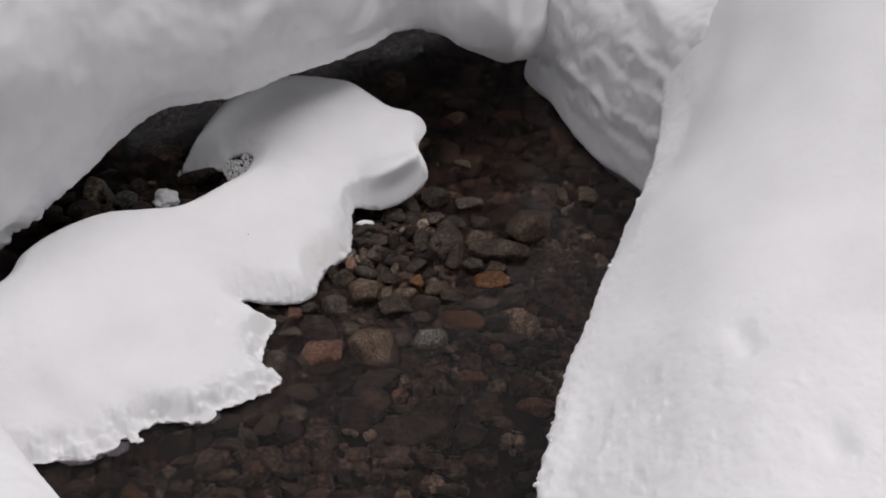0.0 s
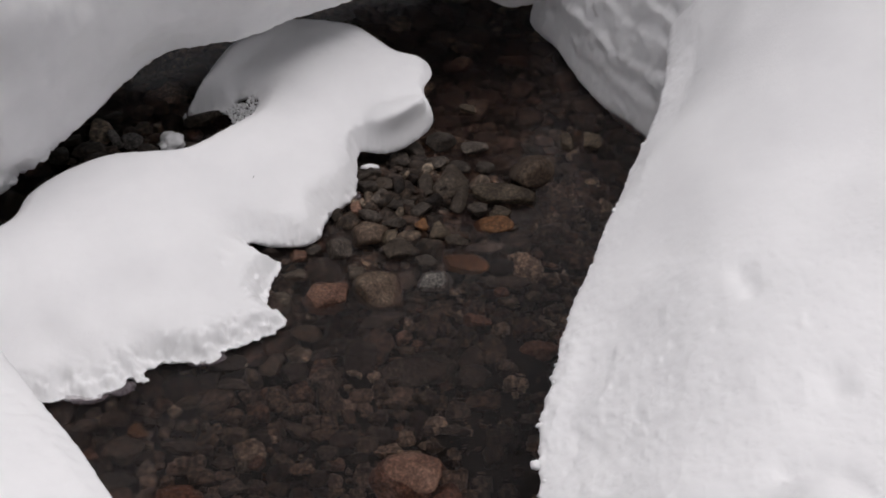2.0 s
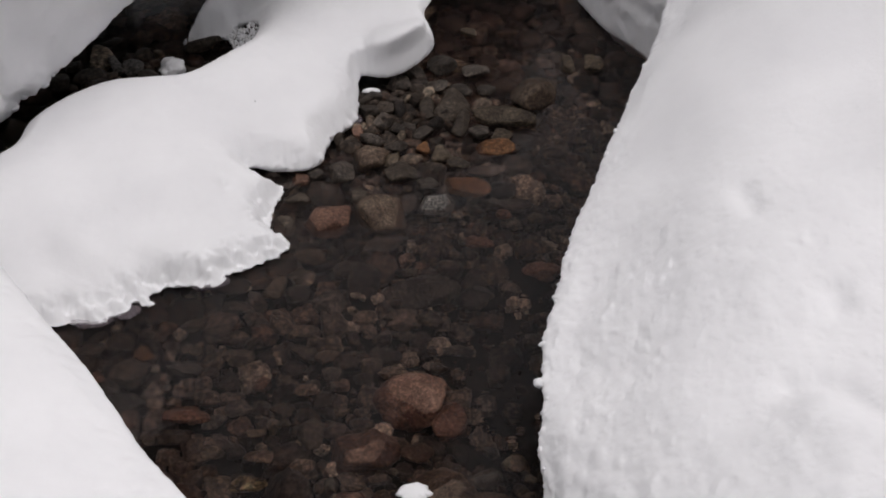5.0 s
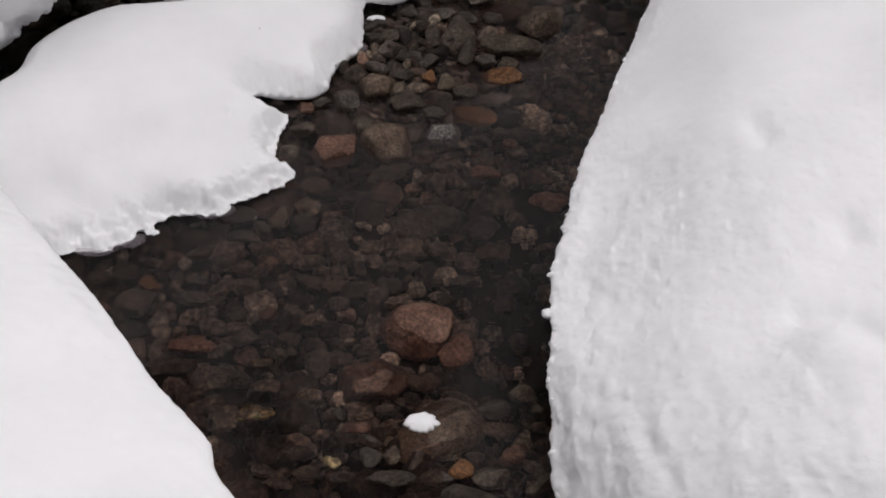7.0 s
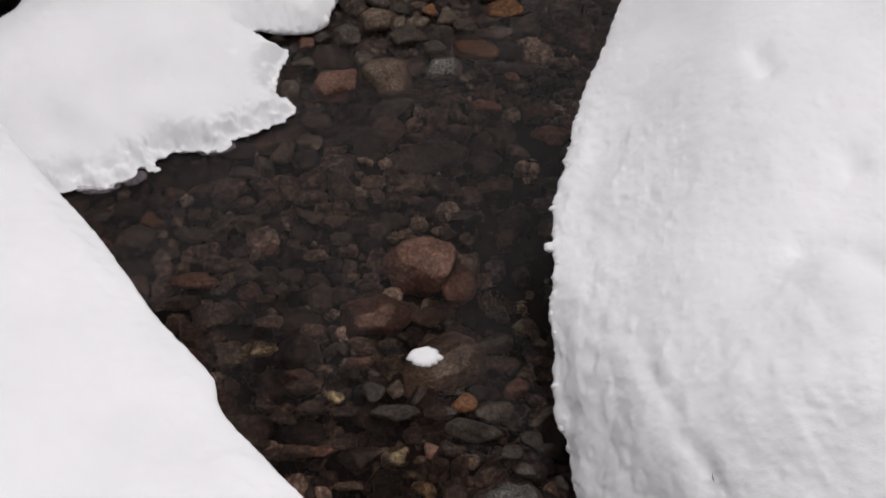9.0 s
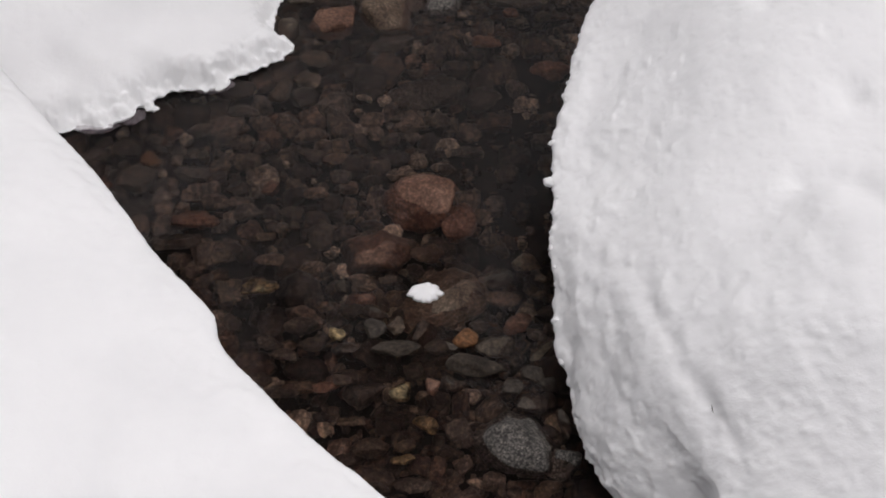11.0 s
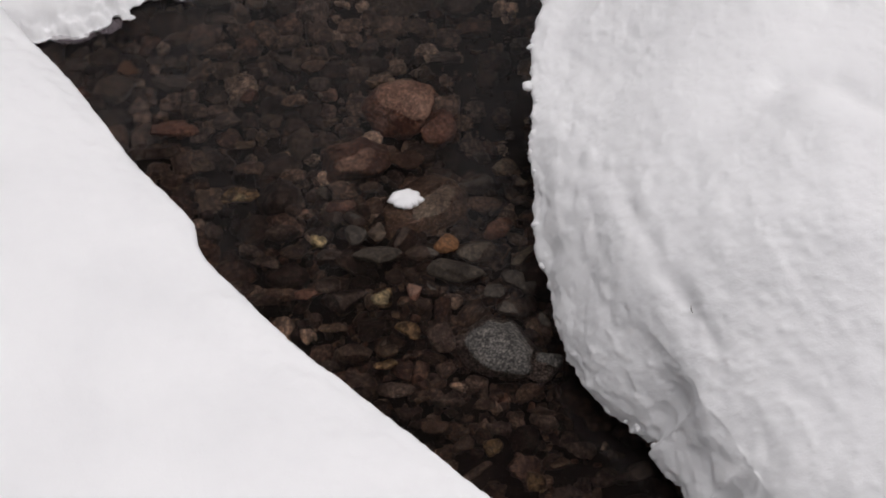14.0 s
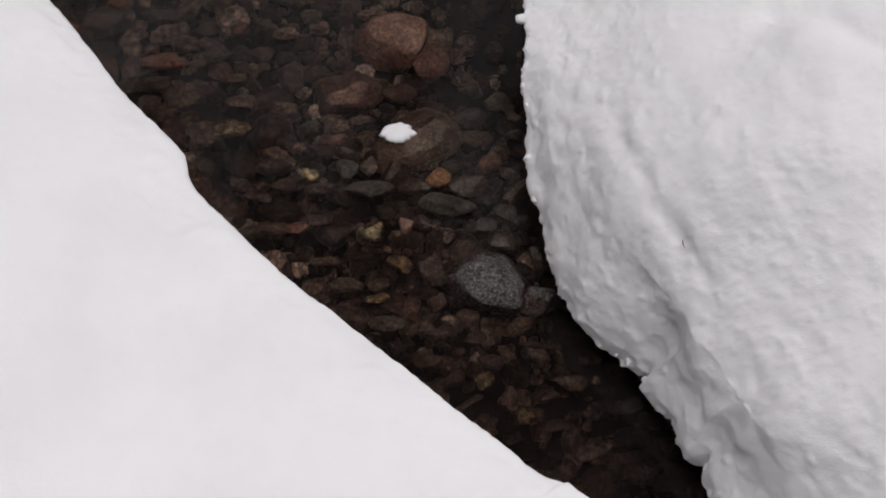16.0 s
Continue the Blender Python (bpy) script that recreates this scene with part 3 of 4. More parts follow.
MOUND_BACK = [
    (-0.036, 2.994, 0.10), (-0.059, 3.045, 0.13), (-0.040, 3.117, 0.13), (-0.061, 3.179, 0.13), (-0.127, 3.140, 0.18), (-0.195, 3.152, 0.225),
    (-0.244, 3.182, 0.23), (-0.375, 3.200, 0.23), (-0.472, 3.185, 0.20), (-0.533, 3.168, 0.17), (-0.603, 3.120, 0.095), (-0.653, 3.079, 0.02),
    (-0.608, 3.101, 0.02), (-0.531, 3.101, 0.03), (-0.515, 3.125, 0.05), (-0.462, 3.098, 0.07), (-0.462, 2.990, 0.10), (-0.514, 2.897, 0.12),
    (-0.592, 2.807, 0.13), (-0.675, 2.778, 0.14), (-0.761, 2.762, 0.14), (-0.849, 2.699, 0.14), (-0.911, 2.632, 0.13), (-0.943, 2.547, 0.12),
    (-1.10, 2.45, 0.10), (-1.35, 2.40, 0.08)]


def outline_field(q, poly):
    """Signed distance (inside positive) of points q (n, 2) to a closed outline poly (m, 3), and the outline's height, averaged by nearness."""
    a, b = poly, np.roll(poly, -1, axis=0)
    best = np.full(len(q), 1e9)
    inside = np.zeros(len(q), bool)
    hsum, wsum = np.zeros(len(q)), np.zeros(len(q))
    for s, e in zip(a, b):
        d = e[:2] - s[:2]
        t = np.clip(((q - s[:2]) @ d) / max(d @ d, 1e-12), 0, 1)
        dist = np.linalg.norm(q - s[:2] - t[:, None] * d, axis=1)
        best = np.minimum(best, dist)
        w = np.linalg.norm(d) / (dist + 0.004) ** 3
        hsum += w * (s[2] + t * (e[2] - s[2]))
        wsum += w
        cross = ((s[1] > q[:, 1]) != (e[1] > q[:, 1])) & (q[:, 0] < (e[0] - s[0]) * (q[:, 1] - s[1]) / (e[1] - s[1] + 1e-12) + s[0])
        inside ^= cross
    return np.where(inside, best, -best), hsum / wsum


def mound():
    poly = np.vstack([MOUND_FRONT, MOUND_BACK])
    low = np.minimum(poly[:, 2], 0.12 + 0.30 * (poly[:, 2] - 0.12))
    poly[:, :2] *= ((2.2 - low) / (2.2 - poly[:, 2]))[:, None]
    poly[:, 2] = low
    poly = curve(np.vstack([poly, poly[:1]]), 300)[:-1]
    step = 0.0035
    x, y = np.meshgrid(np.arange(-1.36, 0.02, step), np.arange(2.06, 3.46, step), indexing='ij')
    p = np.stack([x.ravel(), y.ravel(), 0 * x.ravel()], 1)
    sd, edge = outline_field(p[:, :2], poly)
    front = 1 - smooth(0.03, 0.10, edge)
    brow = np.exp(-((p[:, 0] + 0.10) / 0.13) ** 2 - ((p[:, 1] - 2.98) / 0.10) ** 2)
    sd = sd + front * (1 - np.minimum(1.6 * brow, 1)) * (1 - 0.6 * smooth(2.4, 2.6, p[:, 1])) * (0.008 * vnoise(p, 0.05, 5) + 0.0055 * vnoise(p, 0.022, 6) + 0.0045 * vnoise(p, 0.010, 13) + 0.002 * vnoise(p, 0.006, 17)) + 0.0006 * vnoise(p, 0.012, 4)
    s = np.maximum(sd, 0)
    rim = 1 - np.minimum(s / ((0.035 + 0.030 * front) * (1 - 0.75 * np.minimum(1.5 * brow, 1))), 1)
    z = edge + (0.012 + 0.010 * front) * (1 - rim ** 2)
    hind = smooth(2.88, 3.04, p[:, 1]) * (1 - smooth(-0.26, -0.10, p[:, 0]))
    z += 0.115 * (1 - 0.75 * hind) * (1 - np.exp(-s / 0.13)) * np.maximum(1 - edge / 0.22, 0) + 0.020 * np.tanh(1.5 * brow) * np.exp(-np.maximum(edge - 0.06, 0) / 0.03) * (1 - np.exp(-s / 0.006))
    # soften the creases between the lobes
    held = (sd > 0).astype(float).reshape(x.shape)
    Z, W = z.reshape(x.shape) * held, held.copy()
    for _ in range(3):
        for axis in (0, 1):
            k = 14
            Z = np.apply_along_axis(lambda q: np.convolve(q, np.ones(2 * k + 1), mode="same"), axis, Z)
            W = np.apply_along_axis(lambda q: np.convolve(q, np.ones(2 * k + 1), mode="same"), axis, W)
    calm = smooth(0.012, 0.07, s) * (1 - 0.5 * brow)
    z = z * (1 - calm) + calm * (Z / np.maximum(W, 1e-9)).ravel()
    z += (0.010 * vnoise(p, 0.20, 7) + 0.0015 * vnoise(p, 0.06, 8)) * smooth(0, 0.06, s) + 0.0005 * vnoise(p, 0.018, 9)
    z += front * (1 - brow) * np.exp(-s / 0.16) * (1 - smooth(2.35, 2.60, p[:, 1])) * (0.016 * vnoise(p, 0.095, 10) + 0.0008 * vnoise(p, 0.030, 14)) * smooth(0, 0.04, s)
    for dx, dy, wide, deep in ((-0.786, 2.235, 0.040, 0.014), (-0.616, 2.251, 0.030, 0.014), (-0.479, 2.476, 0.016, 0.010), (-0.760, 2.165, 0.016, 0.012), (-0.70, 2.36, 0.07, 0.010)):
        z -= deep * np.exp(-((p[:, 0] - dx) ** 2 + (p[:, 1] - dy) ** 2) / wide ** 2) * smooth(0, 0.02, s)
    # the undercut snout
    snout = np.exp(-(to_line(p * (1, 1, 0), [(-0.205, 2.925, 0), (-0.112, 2.93, 0), (-0.080, 2.945, 0)]) / 0.062) ** 4)
    snout *= 0.25 + 0.75 * smooth(-0.21, -0.12, p[:, 0])
    z += 0.044 * snout * smooth(0.006, 0.034, s)
    foot = np.maximum(edge - 0.012, 0.002) + 0.003 * (1 + vnoise(p, 0.04, 12))
    gx, gy = np.gradient(sd.reshape(x.shape), step)
    size = np.maximum(np.hypot(gx, gy), 0.4)
    out = np.clip(np.minimum(sd, 0).reshape(x.shape), -0.006, 0)
    px, py = (x - out * gx / size ** 2).ravel(), (y - out * gy / size ** 2).ravel()
    r, c = x.shape
    i = np.arange((r - 1) * (c - 1))
    k = (i // (c - 1)) * c + i % (c - 1)
    F = np.stack([k, k + c, k + c + 1, k + 1], 1)
    F = F[(sd[F] > 0).any(1)]
    jut = 0.026 * snout * smooth(0.008, 0.034, s) * np.exp(-np.maximum(s - 0.03, 0) / 0.06)
    tx, ty = px - jut * (gx / size).ravel(), py - jut * (gy / size).ravel()
    top = np.stack([tx, ty, np.maximum(z, foot + 0.004)], 1)
    tuck = 0.024 * np.minimum(1.5 * brow, 1) * np.exp(-s / 0.04)
    rough = (0.0022 * front * (1 - np.minimum(1.5 * brow, 1)) * np.exp(-s / 0.016) + 0.0006 * np.exp(-s / 0.02))[:, None]
    top += rough * np.stack([vnoise(top, 0.011, 40 + k) + 0.7 * vnoise(top, 0.0065, 50 + k) for k in range(3)], 1)
    low = np.stack([px + tuck * (gx / size).ravel(), py + tuck * (gy / size).ravel(), foot], 1)
    used = np.unique(F)
    order = np.zeros(len(p), int)
    order[used] = np.arange(len(used))
    F, n = order[F], len(used)
    E = np.vstack([F[:, [0, 1]], F[:, [1, 2]], F[:, [2, 3]], F[:, [3, 0]]])
    code = np.sort(E, axis=1) @ (n, 1)
    _, at, often = np.unique(code, return_index=True, return_counts=True)
    rimE = E[at[often == 1]]
    wall = np.stack([rimE[:, 1], rimE[:, 0], rimE[:, 0] + n, rimE[:, 1] + n], 1)
    return part("snow_mound", np.vstack([top[used], low[used]]).tolist(), np.vstack([F, F[:, ::-1] + n, wall]).tolist(), SNOW)


tagged(mound(), "soft rounded mound of fresh snow lying on the stream's pebbles", "snow mound")


# ------------------------------------------------------------------ unseen conifers, added where the water mirrors something dark
def tube(points, radii, n=10):
    """Vertices and faces of a tapered round limb along points."""
    verts, faces = [], []
    P = [Vector(q) for q in points]
    for i, (q, r) in enumerate(zip(P, radii)):
        d = (P[min(i + 1, len(P) - 1)] - P[max(i - 1, 0)]).to_track_quat("Z", "Y")
        verts += [tuple(q + d @ Vector((r * math.cos(k * 2 * math.pi / n), r * math.sin(k * 2 * math.pi / n), 0))) for k in range(n)]
    for i in range(len(P) - 1):
        for k in range(n):
            faces.append([i * n + k, i * n + (k + 1) % n, (i + 1) * n + (k + 1) % n, (i + 1) * n + k])
    faces += [list(range(n))[::-1], list(range((len(P) - 1) * n, len(P) * n))]
    return verts, faces


def plain_rough(name, dark, light, scale, rough):
    m, nodes, links, b = node_material(name)
    co = nodes.new("ShaderNodeTexCoord").outputs["Object"]
    c = ramp_node(nodes, links, noise_node(nodes, links, co, scale, 5, 0.65).outputs["Fac"], [(0.32, dark), (0.7, light)])
    links.new(c.outputs[0], b.inputs["Base Color"])
    b.inputs["Roughness"].default_value = rough
    bump = nodes.new("ShaderNodeBump")
    bump.inputs["Strength"].default_value, bump.inputs["Distance"].default_value = 0.7, 0.02
    links.new(noise_node(nodes, links, co, 3 * scale, 5, 0.7).outputs["Fac"], bump.inputs["Height"])
    links.new(bump.outputs[0], b.inputs["Normal"])
    return m


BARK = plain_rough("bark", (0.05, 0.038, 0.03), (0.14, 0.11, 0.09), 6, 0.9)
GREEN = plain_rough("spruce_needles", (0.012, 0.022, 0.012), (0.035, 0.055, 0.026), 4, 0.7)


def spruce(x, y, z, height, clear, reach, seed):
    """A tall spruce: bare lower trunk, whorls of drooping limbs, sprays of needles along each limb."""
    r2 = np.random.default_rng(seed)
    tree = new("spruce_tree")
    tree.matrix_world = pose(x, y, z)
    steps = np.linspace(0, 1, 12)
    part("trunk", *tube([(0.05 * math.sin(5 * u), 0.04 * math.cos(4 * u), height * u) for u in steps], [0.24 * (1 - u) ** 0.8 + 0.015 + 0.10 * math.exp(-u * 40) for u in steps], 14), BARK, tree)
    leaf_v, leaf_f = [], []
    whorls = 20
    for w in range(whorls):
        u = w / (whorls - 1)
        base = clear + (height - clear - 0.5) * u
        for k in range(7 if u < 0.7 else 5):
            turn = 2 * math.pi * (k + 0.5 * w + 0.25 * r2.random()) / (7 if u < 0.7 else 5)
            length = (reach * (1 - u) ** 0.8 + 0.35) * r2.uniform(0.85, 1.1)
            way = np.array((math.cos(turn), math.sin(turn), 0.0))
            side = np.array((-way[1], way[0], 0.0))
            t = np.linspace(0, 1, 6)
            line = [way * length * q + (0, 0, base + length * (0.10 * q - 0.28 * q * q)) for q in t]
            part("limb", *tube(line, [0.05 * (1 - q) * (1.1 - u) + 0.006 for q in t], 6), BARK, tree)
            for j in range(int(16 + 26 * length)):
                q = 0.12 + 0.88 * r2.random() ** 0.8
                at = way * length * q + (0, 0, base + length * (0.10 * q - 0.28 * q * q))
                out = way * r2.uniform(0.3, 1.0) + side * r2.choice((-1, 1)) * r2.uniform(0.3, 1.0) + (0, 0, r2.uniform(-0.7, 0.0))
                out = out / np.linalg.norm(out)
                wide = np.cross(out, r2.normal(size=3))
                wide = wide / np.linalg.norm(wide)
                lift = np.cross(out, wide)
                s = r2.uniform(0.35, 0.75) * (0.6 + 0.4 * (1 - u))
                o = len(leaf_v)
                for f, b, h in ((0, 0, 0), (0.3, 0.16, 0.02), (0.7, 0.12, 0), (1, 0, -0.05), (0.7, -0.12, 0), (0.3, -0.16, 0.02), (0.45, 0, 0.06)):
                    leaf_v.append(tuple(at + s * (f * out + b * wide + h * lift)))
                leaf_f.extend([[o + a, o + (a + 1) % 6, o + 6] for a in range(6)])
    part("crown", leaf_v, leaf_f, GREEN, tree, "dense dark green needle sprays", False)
    return tagged(tree, "tall dark spruce, out of view, added to darken the water's reflection", "tree", "spruces over the stream")


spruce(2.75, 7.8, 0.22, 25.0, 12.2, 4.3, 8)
# a second unseen crown, added to block the sky still mirrored beside the first
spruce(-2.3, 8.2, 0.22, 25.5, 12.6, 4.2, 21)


# ------------------------------------------------------------------ stones
def ball(level):
    bm = bmesh.new()
    bmesh.ops.create_icosphere(bm, subdivisions=level, radius=1)
    v = np.array([q.co[:] for q in bm.verts])
    f = [[w.index for w in q.verts] for q in bm.faces]
    bm.free()
    return v / np.linalg.norm(v, axis=1, keepdims=True), f


def stone_shape(dirs, rng, cuts=14, grain=0.07, hard=20, blocky=False):
    """A worn, angular stone of about unit size: a ball cut by soft planes; blocky: by the six sides of a skewed block first."""
    n = rng.normal(size=(cuts, 3))
    h = rng.uniform(0.46, 0.88, cuts)
    if blocky:
        n[:6] = np.vstack([np.eye(3), -np.eye(3)]) + rng.normal(0, 0.38, (6, 3))
        h[:6] = rng.uniform(0.55, 0.84, 6)
        h[6:] = rng.uniform(0.66, 0.95, cuts - 6)
    n /= np.linalg.norm(n, axis=1, keepdims=True)
    inv = np.maximum(dirs @ n.T, 0) / h
    r = (1 + (inv ** hard).sum(1)) ** (-1 / hard)
    r = r * (1 + grain * vnoise(dirs + rng.uniform(0, 50, 3), 0.55, 3) + 0.4 * grain * vnoise(dirs + rng.uniform(0, 50, 3), 0.22, 4))
    r = r * (1 - 1.1 * grain * np.abs(vnoise(dirs + rng.uniform(0, 50, 3), 0.33, 6)))
    return dirs * r[:, None]


rng = stone_rng = np.random.default_rng(5)
DIRS3, FACES3 = ball(4)
DIRS1, FACES1 = ball(3)
placed = []


def stone(kind, x, y, z, a, b, angle, thick=None, cuts=10, name="stone", extra="", hard=36, blocky=False, seed=None):
    mat, word = STONE_KINDS[kind]
    rng = np.random.default_rng(seed) if seed else stone_rng
    y -= 0.4 * max(0.0, -z)  # water bends the view: lifts what lies deep
    c = thick or 0.62 * min(a, b)
    v = stone_shape(DIRS3, rng, cuts, 0.06, hard, blocky) * (a * 1.25, b * 1.25, c * 1.25)
    ob = part(name, v.tolist(), FACES3, mat)
    ob.matrix_world = pose(x, y, z, rng.uniform(-14, 14), rng.uniform(-14, 14), angle)
    placed.append((x, y, max(a, b) * 0.8 + min(a, b) * 0.2))
    state = "wet, breaking the surface" if z + c > 0.004 else "under shallow water"
    size = "large" if a > 0.05 else ("small" if a < 0.022 else "worn")
    return tagged(ob, extra or f"{size} {word} stream stone, {state}", "stone", "stream stones")


BAR_DARK = [
    (-0.019, 3.009, 0.006, 0.033, 0.028, 0),
    (0.062, 2.989, 0.004, 0.030, 0.024, 20),
    (-0.087, 2.986, 0.006, 0.030, 0.029, -30),
    (-0.110, 2.934, 0.008, 0.024, 0.020, 0),
    (-0.032, 2.928, 0.006, 0.027, 0.023, 0),
    (-0.148, 2.788, 0.004, 0.026, 0.024, 0),
    (-0.106, 2.767, 0.004, 0.032, 0.019, 0),
    (0.072, 2.750, 0.004, 0.026, 0.022, 0),
    (-0.172, 2.728, 0.002, 0.032, 0.019, 0),
    (0.083, 2.637, -0.020, 0.038, 0.018, 0),
    (-0.242, 2.605, 0.000, 0.030, 0.029, 0),
    (-0.048, 2.580, -0.006, 0.025, 0.018, 0),
    (0.132, 2.555, -0.050, 0.050, 0.022, 0),
    (-0.088, 2.526, -0.008, 0.021, 0.028, 0),
]
BAR_GRANITE = [
    (-0.759, 3.001, 0.012, 0.022, 0.032, 0),
    (-0.800, 3.001, 0.012, 0.014, 0.038, 25),
    (-0.029, 2.518, -0.006, 0.034, 0.035, 0),
]
BAR_GREY = [
    (-0.601, 3.095, 0.012, 0.042, 0.023, 20),
    (0.005, 2.844, 0.010, 0.037, 0.042, -40),
    (-0.051, 2.837, 0.010, 0.018, 0.038, 0),
    (-0.147, 2.837, 0.010, 0.024, 0.024, -20),
    (0.025, 2.785, 0.006, 0.017, 0.048, -10),
    (-0.254, 2.725, 0.008, 0.017, 0.020, 0),
    (0.020, 2.642, 0.000, 0.028, 0.015, 0),
    (-0.105, 2.610, -0.004, 0.038, 0.032, 20),
    (-0.195, 2.539, 0.000, 0.020, 0.027, 0),
    (-0.329, 2.529, 0.000, 0.027, 0.022, 0),
    (-0.353, 2.443, -0.004, 0.022, 0.031, 0),
]
BAR_MOTTLED = [
    (0.194, 2.888, 0.004, 0.051, 0.046, 30),
    (-0.090, 2.809, 0.004, 0.021, 0.021, -30),
    (-0.182, 2.669, -0.004, 0.044, 0.043, 0),
    (-0.145, 2.492, -0.008, 0.052, 0.056, 0),
]
BAR_ORANGE = [
    (0.107, 2.702, -0.002, 0.041, 0.023, 0),
    (-0.058, 2.688, 0.008, 0.013, 0.022, 0),
    (0.035, 2.585, -0.020, 0.050, 0.026, -18),
]
BAR_RED = [
    (0.171, 3.394, -0.010, 0.037, 0.019, -5),
    (0.023, 3.368, -0.010, 0.037, 0.025, 0),
    (-0.208, 2.748, 0.006, 0.013, 0.024, 0),
    (-0.328, 2.586, 0.000, 0.019, 0.016, 0),
    (0.120, 2.510, -0.030, 0.017, 0.014, 0),
    (-0.259, 2.479, -0.012, 0.049, 0.053, 0),
    (0.064, 2.452, -0.060, 0.029, 0.019, 0),
]
BAR_SLATE = [
    (-0.901, 2.997, 0.012, 0.022, 0.015, 0),
    (-0.718, 2.956, 0.012, 0.025, 0.019, 0),
    (-0.852, 2.956, 0.012, 0.039, 0.024, 0),
    (-0.922, 2.933, 0.012, 0.030, 0.024, 0),
    (0.088, 2.916, 0.000, 0.027, 0.018, 0),
    (0.021, 2.908, 0.006, 0.029, 0.018, -30),
    (-0.189, 2.832, 0.006, 0.026, 0.021, 0),
    (-0.228, 2.832, 0.006, 0.021, 0.017, 0),
    (-0.063, 2.750, 0.004, 0.023, 0.020, 30),
    (-0.120, 2.702, 0.002, 0.025, 0.015, 0),
    (-0.298, 2.605, 0.000, 0.020, 0.016, 0),
]
BAR_TAN = [
    (0.051, 3.153, 0.004, 0.020, 0.014, 0),
    (0.347, 3.022, 0.002, 0.025, 0.028, 0),
    (0.284, 3.015, 0.002, 0.018, 0.030, 0),
    (0.128, 2.804, 0.008, 0.065, 0.026, -12),
    (0.117, 2.739, 0.000, 0.026, 0.020, -20),
    (-0.018, 2.669, 0.004, 0.023, 0.023, 0),
    (-0.128, 2.649, 0.004, 0.018, 0.021, 0),
    (0.186, 2.521, -0.050, 0.017, 0.013, 0),
    (0.186, 2.500, -0.030, 0.015, 0.011, 0),
]
POOL_DARK = [
    (-0.139, 2.414, -0.030, 0.048, 0.023, 10),
    (-0.058, 2.316, -0.075, 0.081, 0.050, 0),
    (0.057, 2.313, -0.085, 0.043, 0.044, 0),
    (-0.313, 2.266, -0.040, 0.027, 0.025, 0),
    (-0.253, 2.248, -0.045, 0.035, 0.032, 0),
    (-0.426, 2.231, -0.040, 0.033, 0.017, 0),
    (0.161, 2.169, -0.070, 0.028, 0.020, 0),
    (0.023, 2.150, -0.080, 0.030, 0.021, 0),
    (-0.136, 2.125, -0.070, 0.034, 0.021, 0),
    (-0.712, 2.123, -0.050, 0.029, 0.019, 0),
    (-0.230, 2.069, -0.060, 0.028, 0.018, 0),
    (-0.406, 1.975, -0.055, 0.029, 0.019, 0),
    (-0.452, 1.943, -0.060, 0.024, 0.016, 0),
]
POOL_GREY = [
    (-0.454, 2.288, -0.030, 0.040, 0.021, 0),
    (-0.045, 2.228, -0.070, 0.030, 0.022, 0),
    (-0.515, 2.187, -0.045, 0.032, 0.017, 0),
    (-0.091, 2.181, -0.070, 0.017, 0.014, 0),
    (-0.656, 2.145, -0.050, 0.029, 0.020, 0),
    (-0.300, 2.127, -0.055, 0.034, 0.021, -20),
    (-0.427, 2.111, -0.055, 0.034, 0.020, 0),
    (-0.023, 2.084, -0.060, 0.020, 0.014, 0),
    (-0.624, 2.054, -0.050, 0.039, 0.031, 0),
    (-0.170, 2.054, -0.060, 0.025, 0.016, 0),
    (-0.433, 2.034, -0.055, 0.022, 0.019, 0),
    (-0.322, 1.963, -0.050, 0.024, 0.015, 0),
    (-0.257, 1.901, -0.050, 0.024, 0.034, 25),
    (-0.532, 1.898, -0.050, 0.039, 0.020, 0),
    (-0.570, 1.896, -0.050, 0.015, 0.018, 0),
]
POOL_MOTTLED = [
    (-0.249, 2.116, -0.060, 0.027, 0.017, 0),
    (-0.278, 2.024, -0.060, 0.027, 0.016, 0),
]
POOL_ORANGE = [
    (-0.607, 2.102, -0.045, 0.019, 0.020, 0),
]
POOL_RED = [
    (0.200, 2.356, -0.060, 0.041, 0.024, -10),
    (-0.695, 2.045, -0.050, 0.027, 0.028, 0),
    (-0.367, 2.034, -0.055, 0.022, 0.019, 0),
    (-0.507, 1.959, -0.055, 0.046, 0.023, 0),
]
POOL_SLATE = [
    (-0.528, 2.085, -0.060, 0.034, 0.021, 0),
    (-0.636, 1.991, -0.060, 0.036, 0.025, 0),
]
POOL_TAN = [
    (-0.294, 2.364, -0.020, 0.030, 0.020, 0),
    (-0.087, 2.351, -0.050, 0.017, 0.014, 0),
    (-0.358, 2.281, -0.030, 0.029, 0.027, 0),
    (-0.123, 2.214, -0.050, 0.012, 0.011, 0),
    (-0.503, 2.122, -0.050, 0.016, 0.011, 0),
    (-0.208, 1.962, -0.050, 0.017, 0.012, 0),
    (-0.315, 1.932, -0.050, 0.015, 0.010, 0),
    (-0.371, 1.905, -0.050, 0.020, 0.010, 10),
]
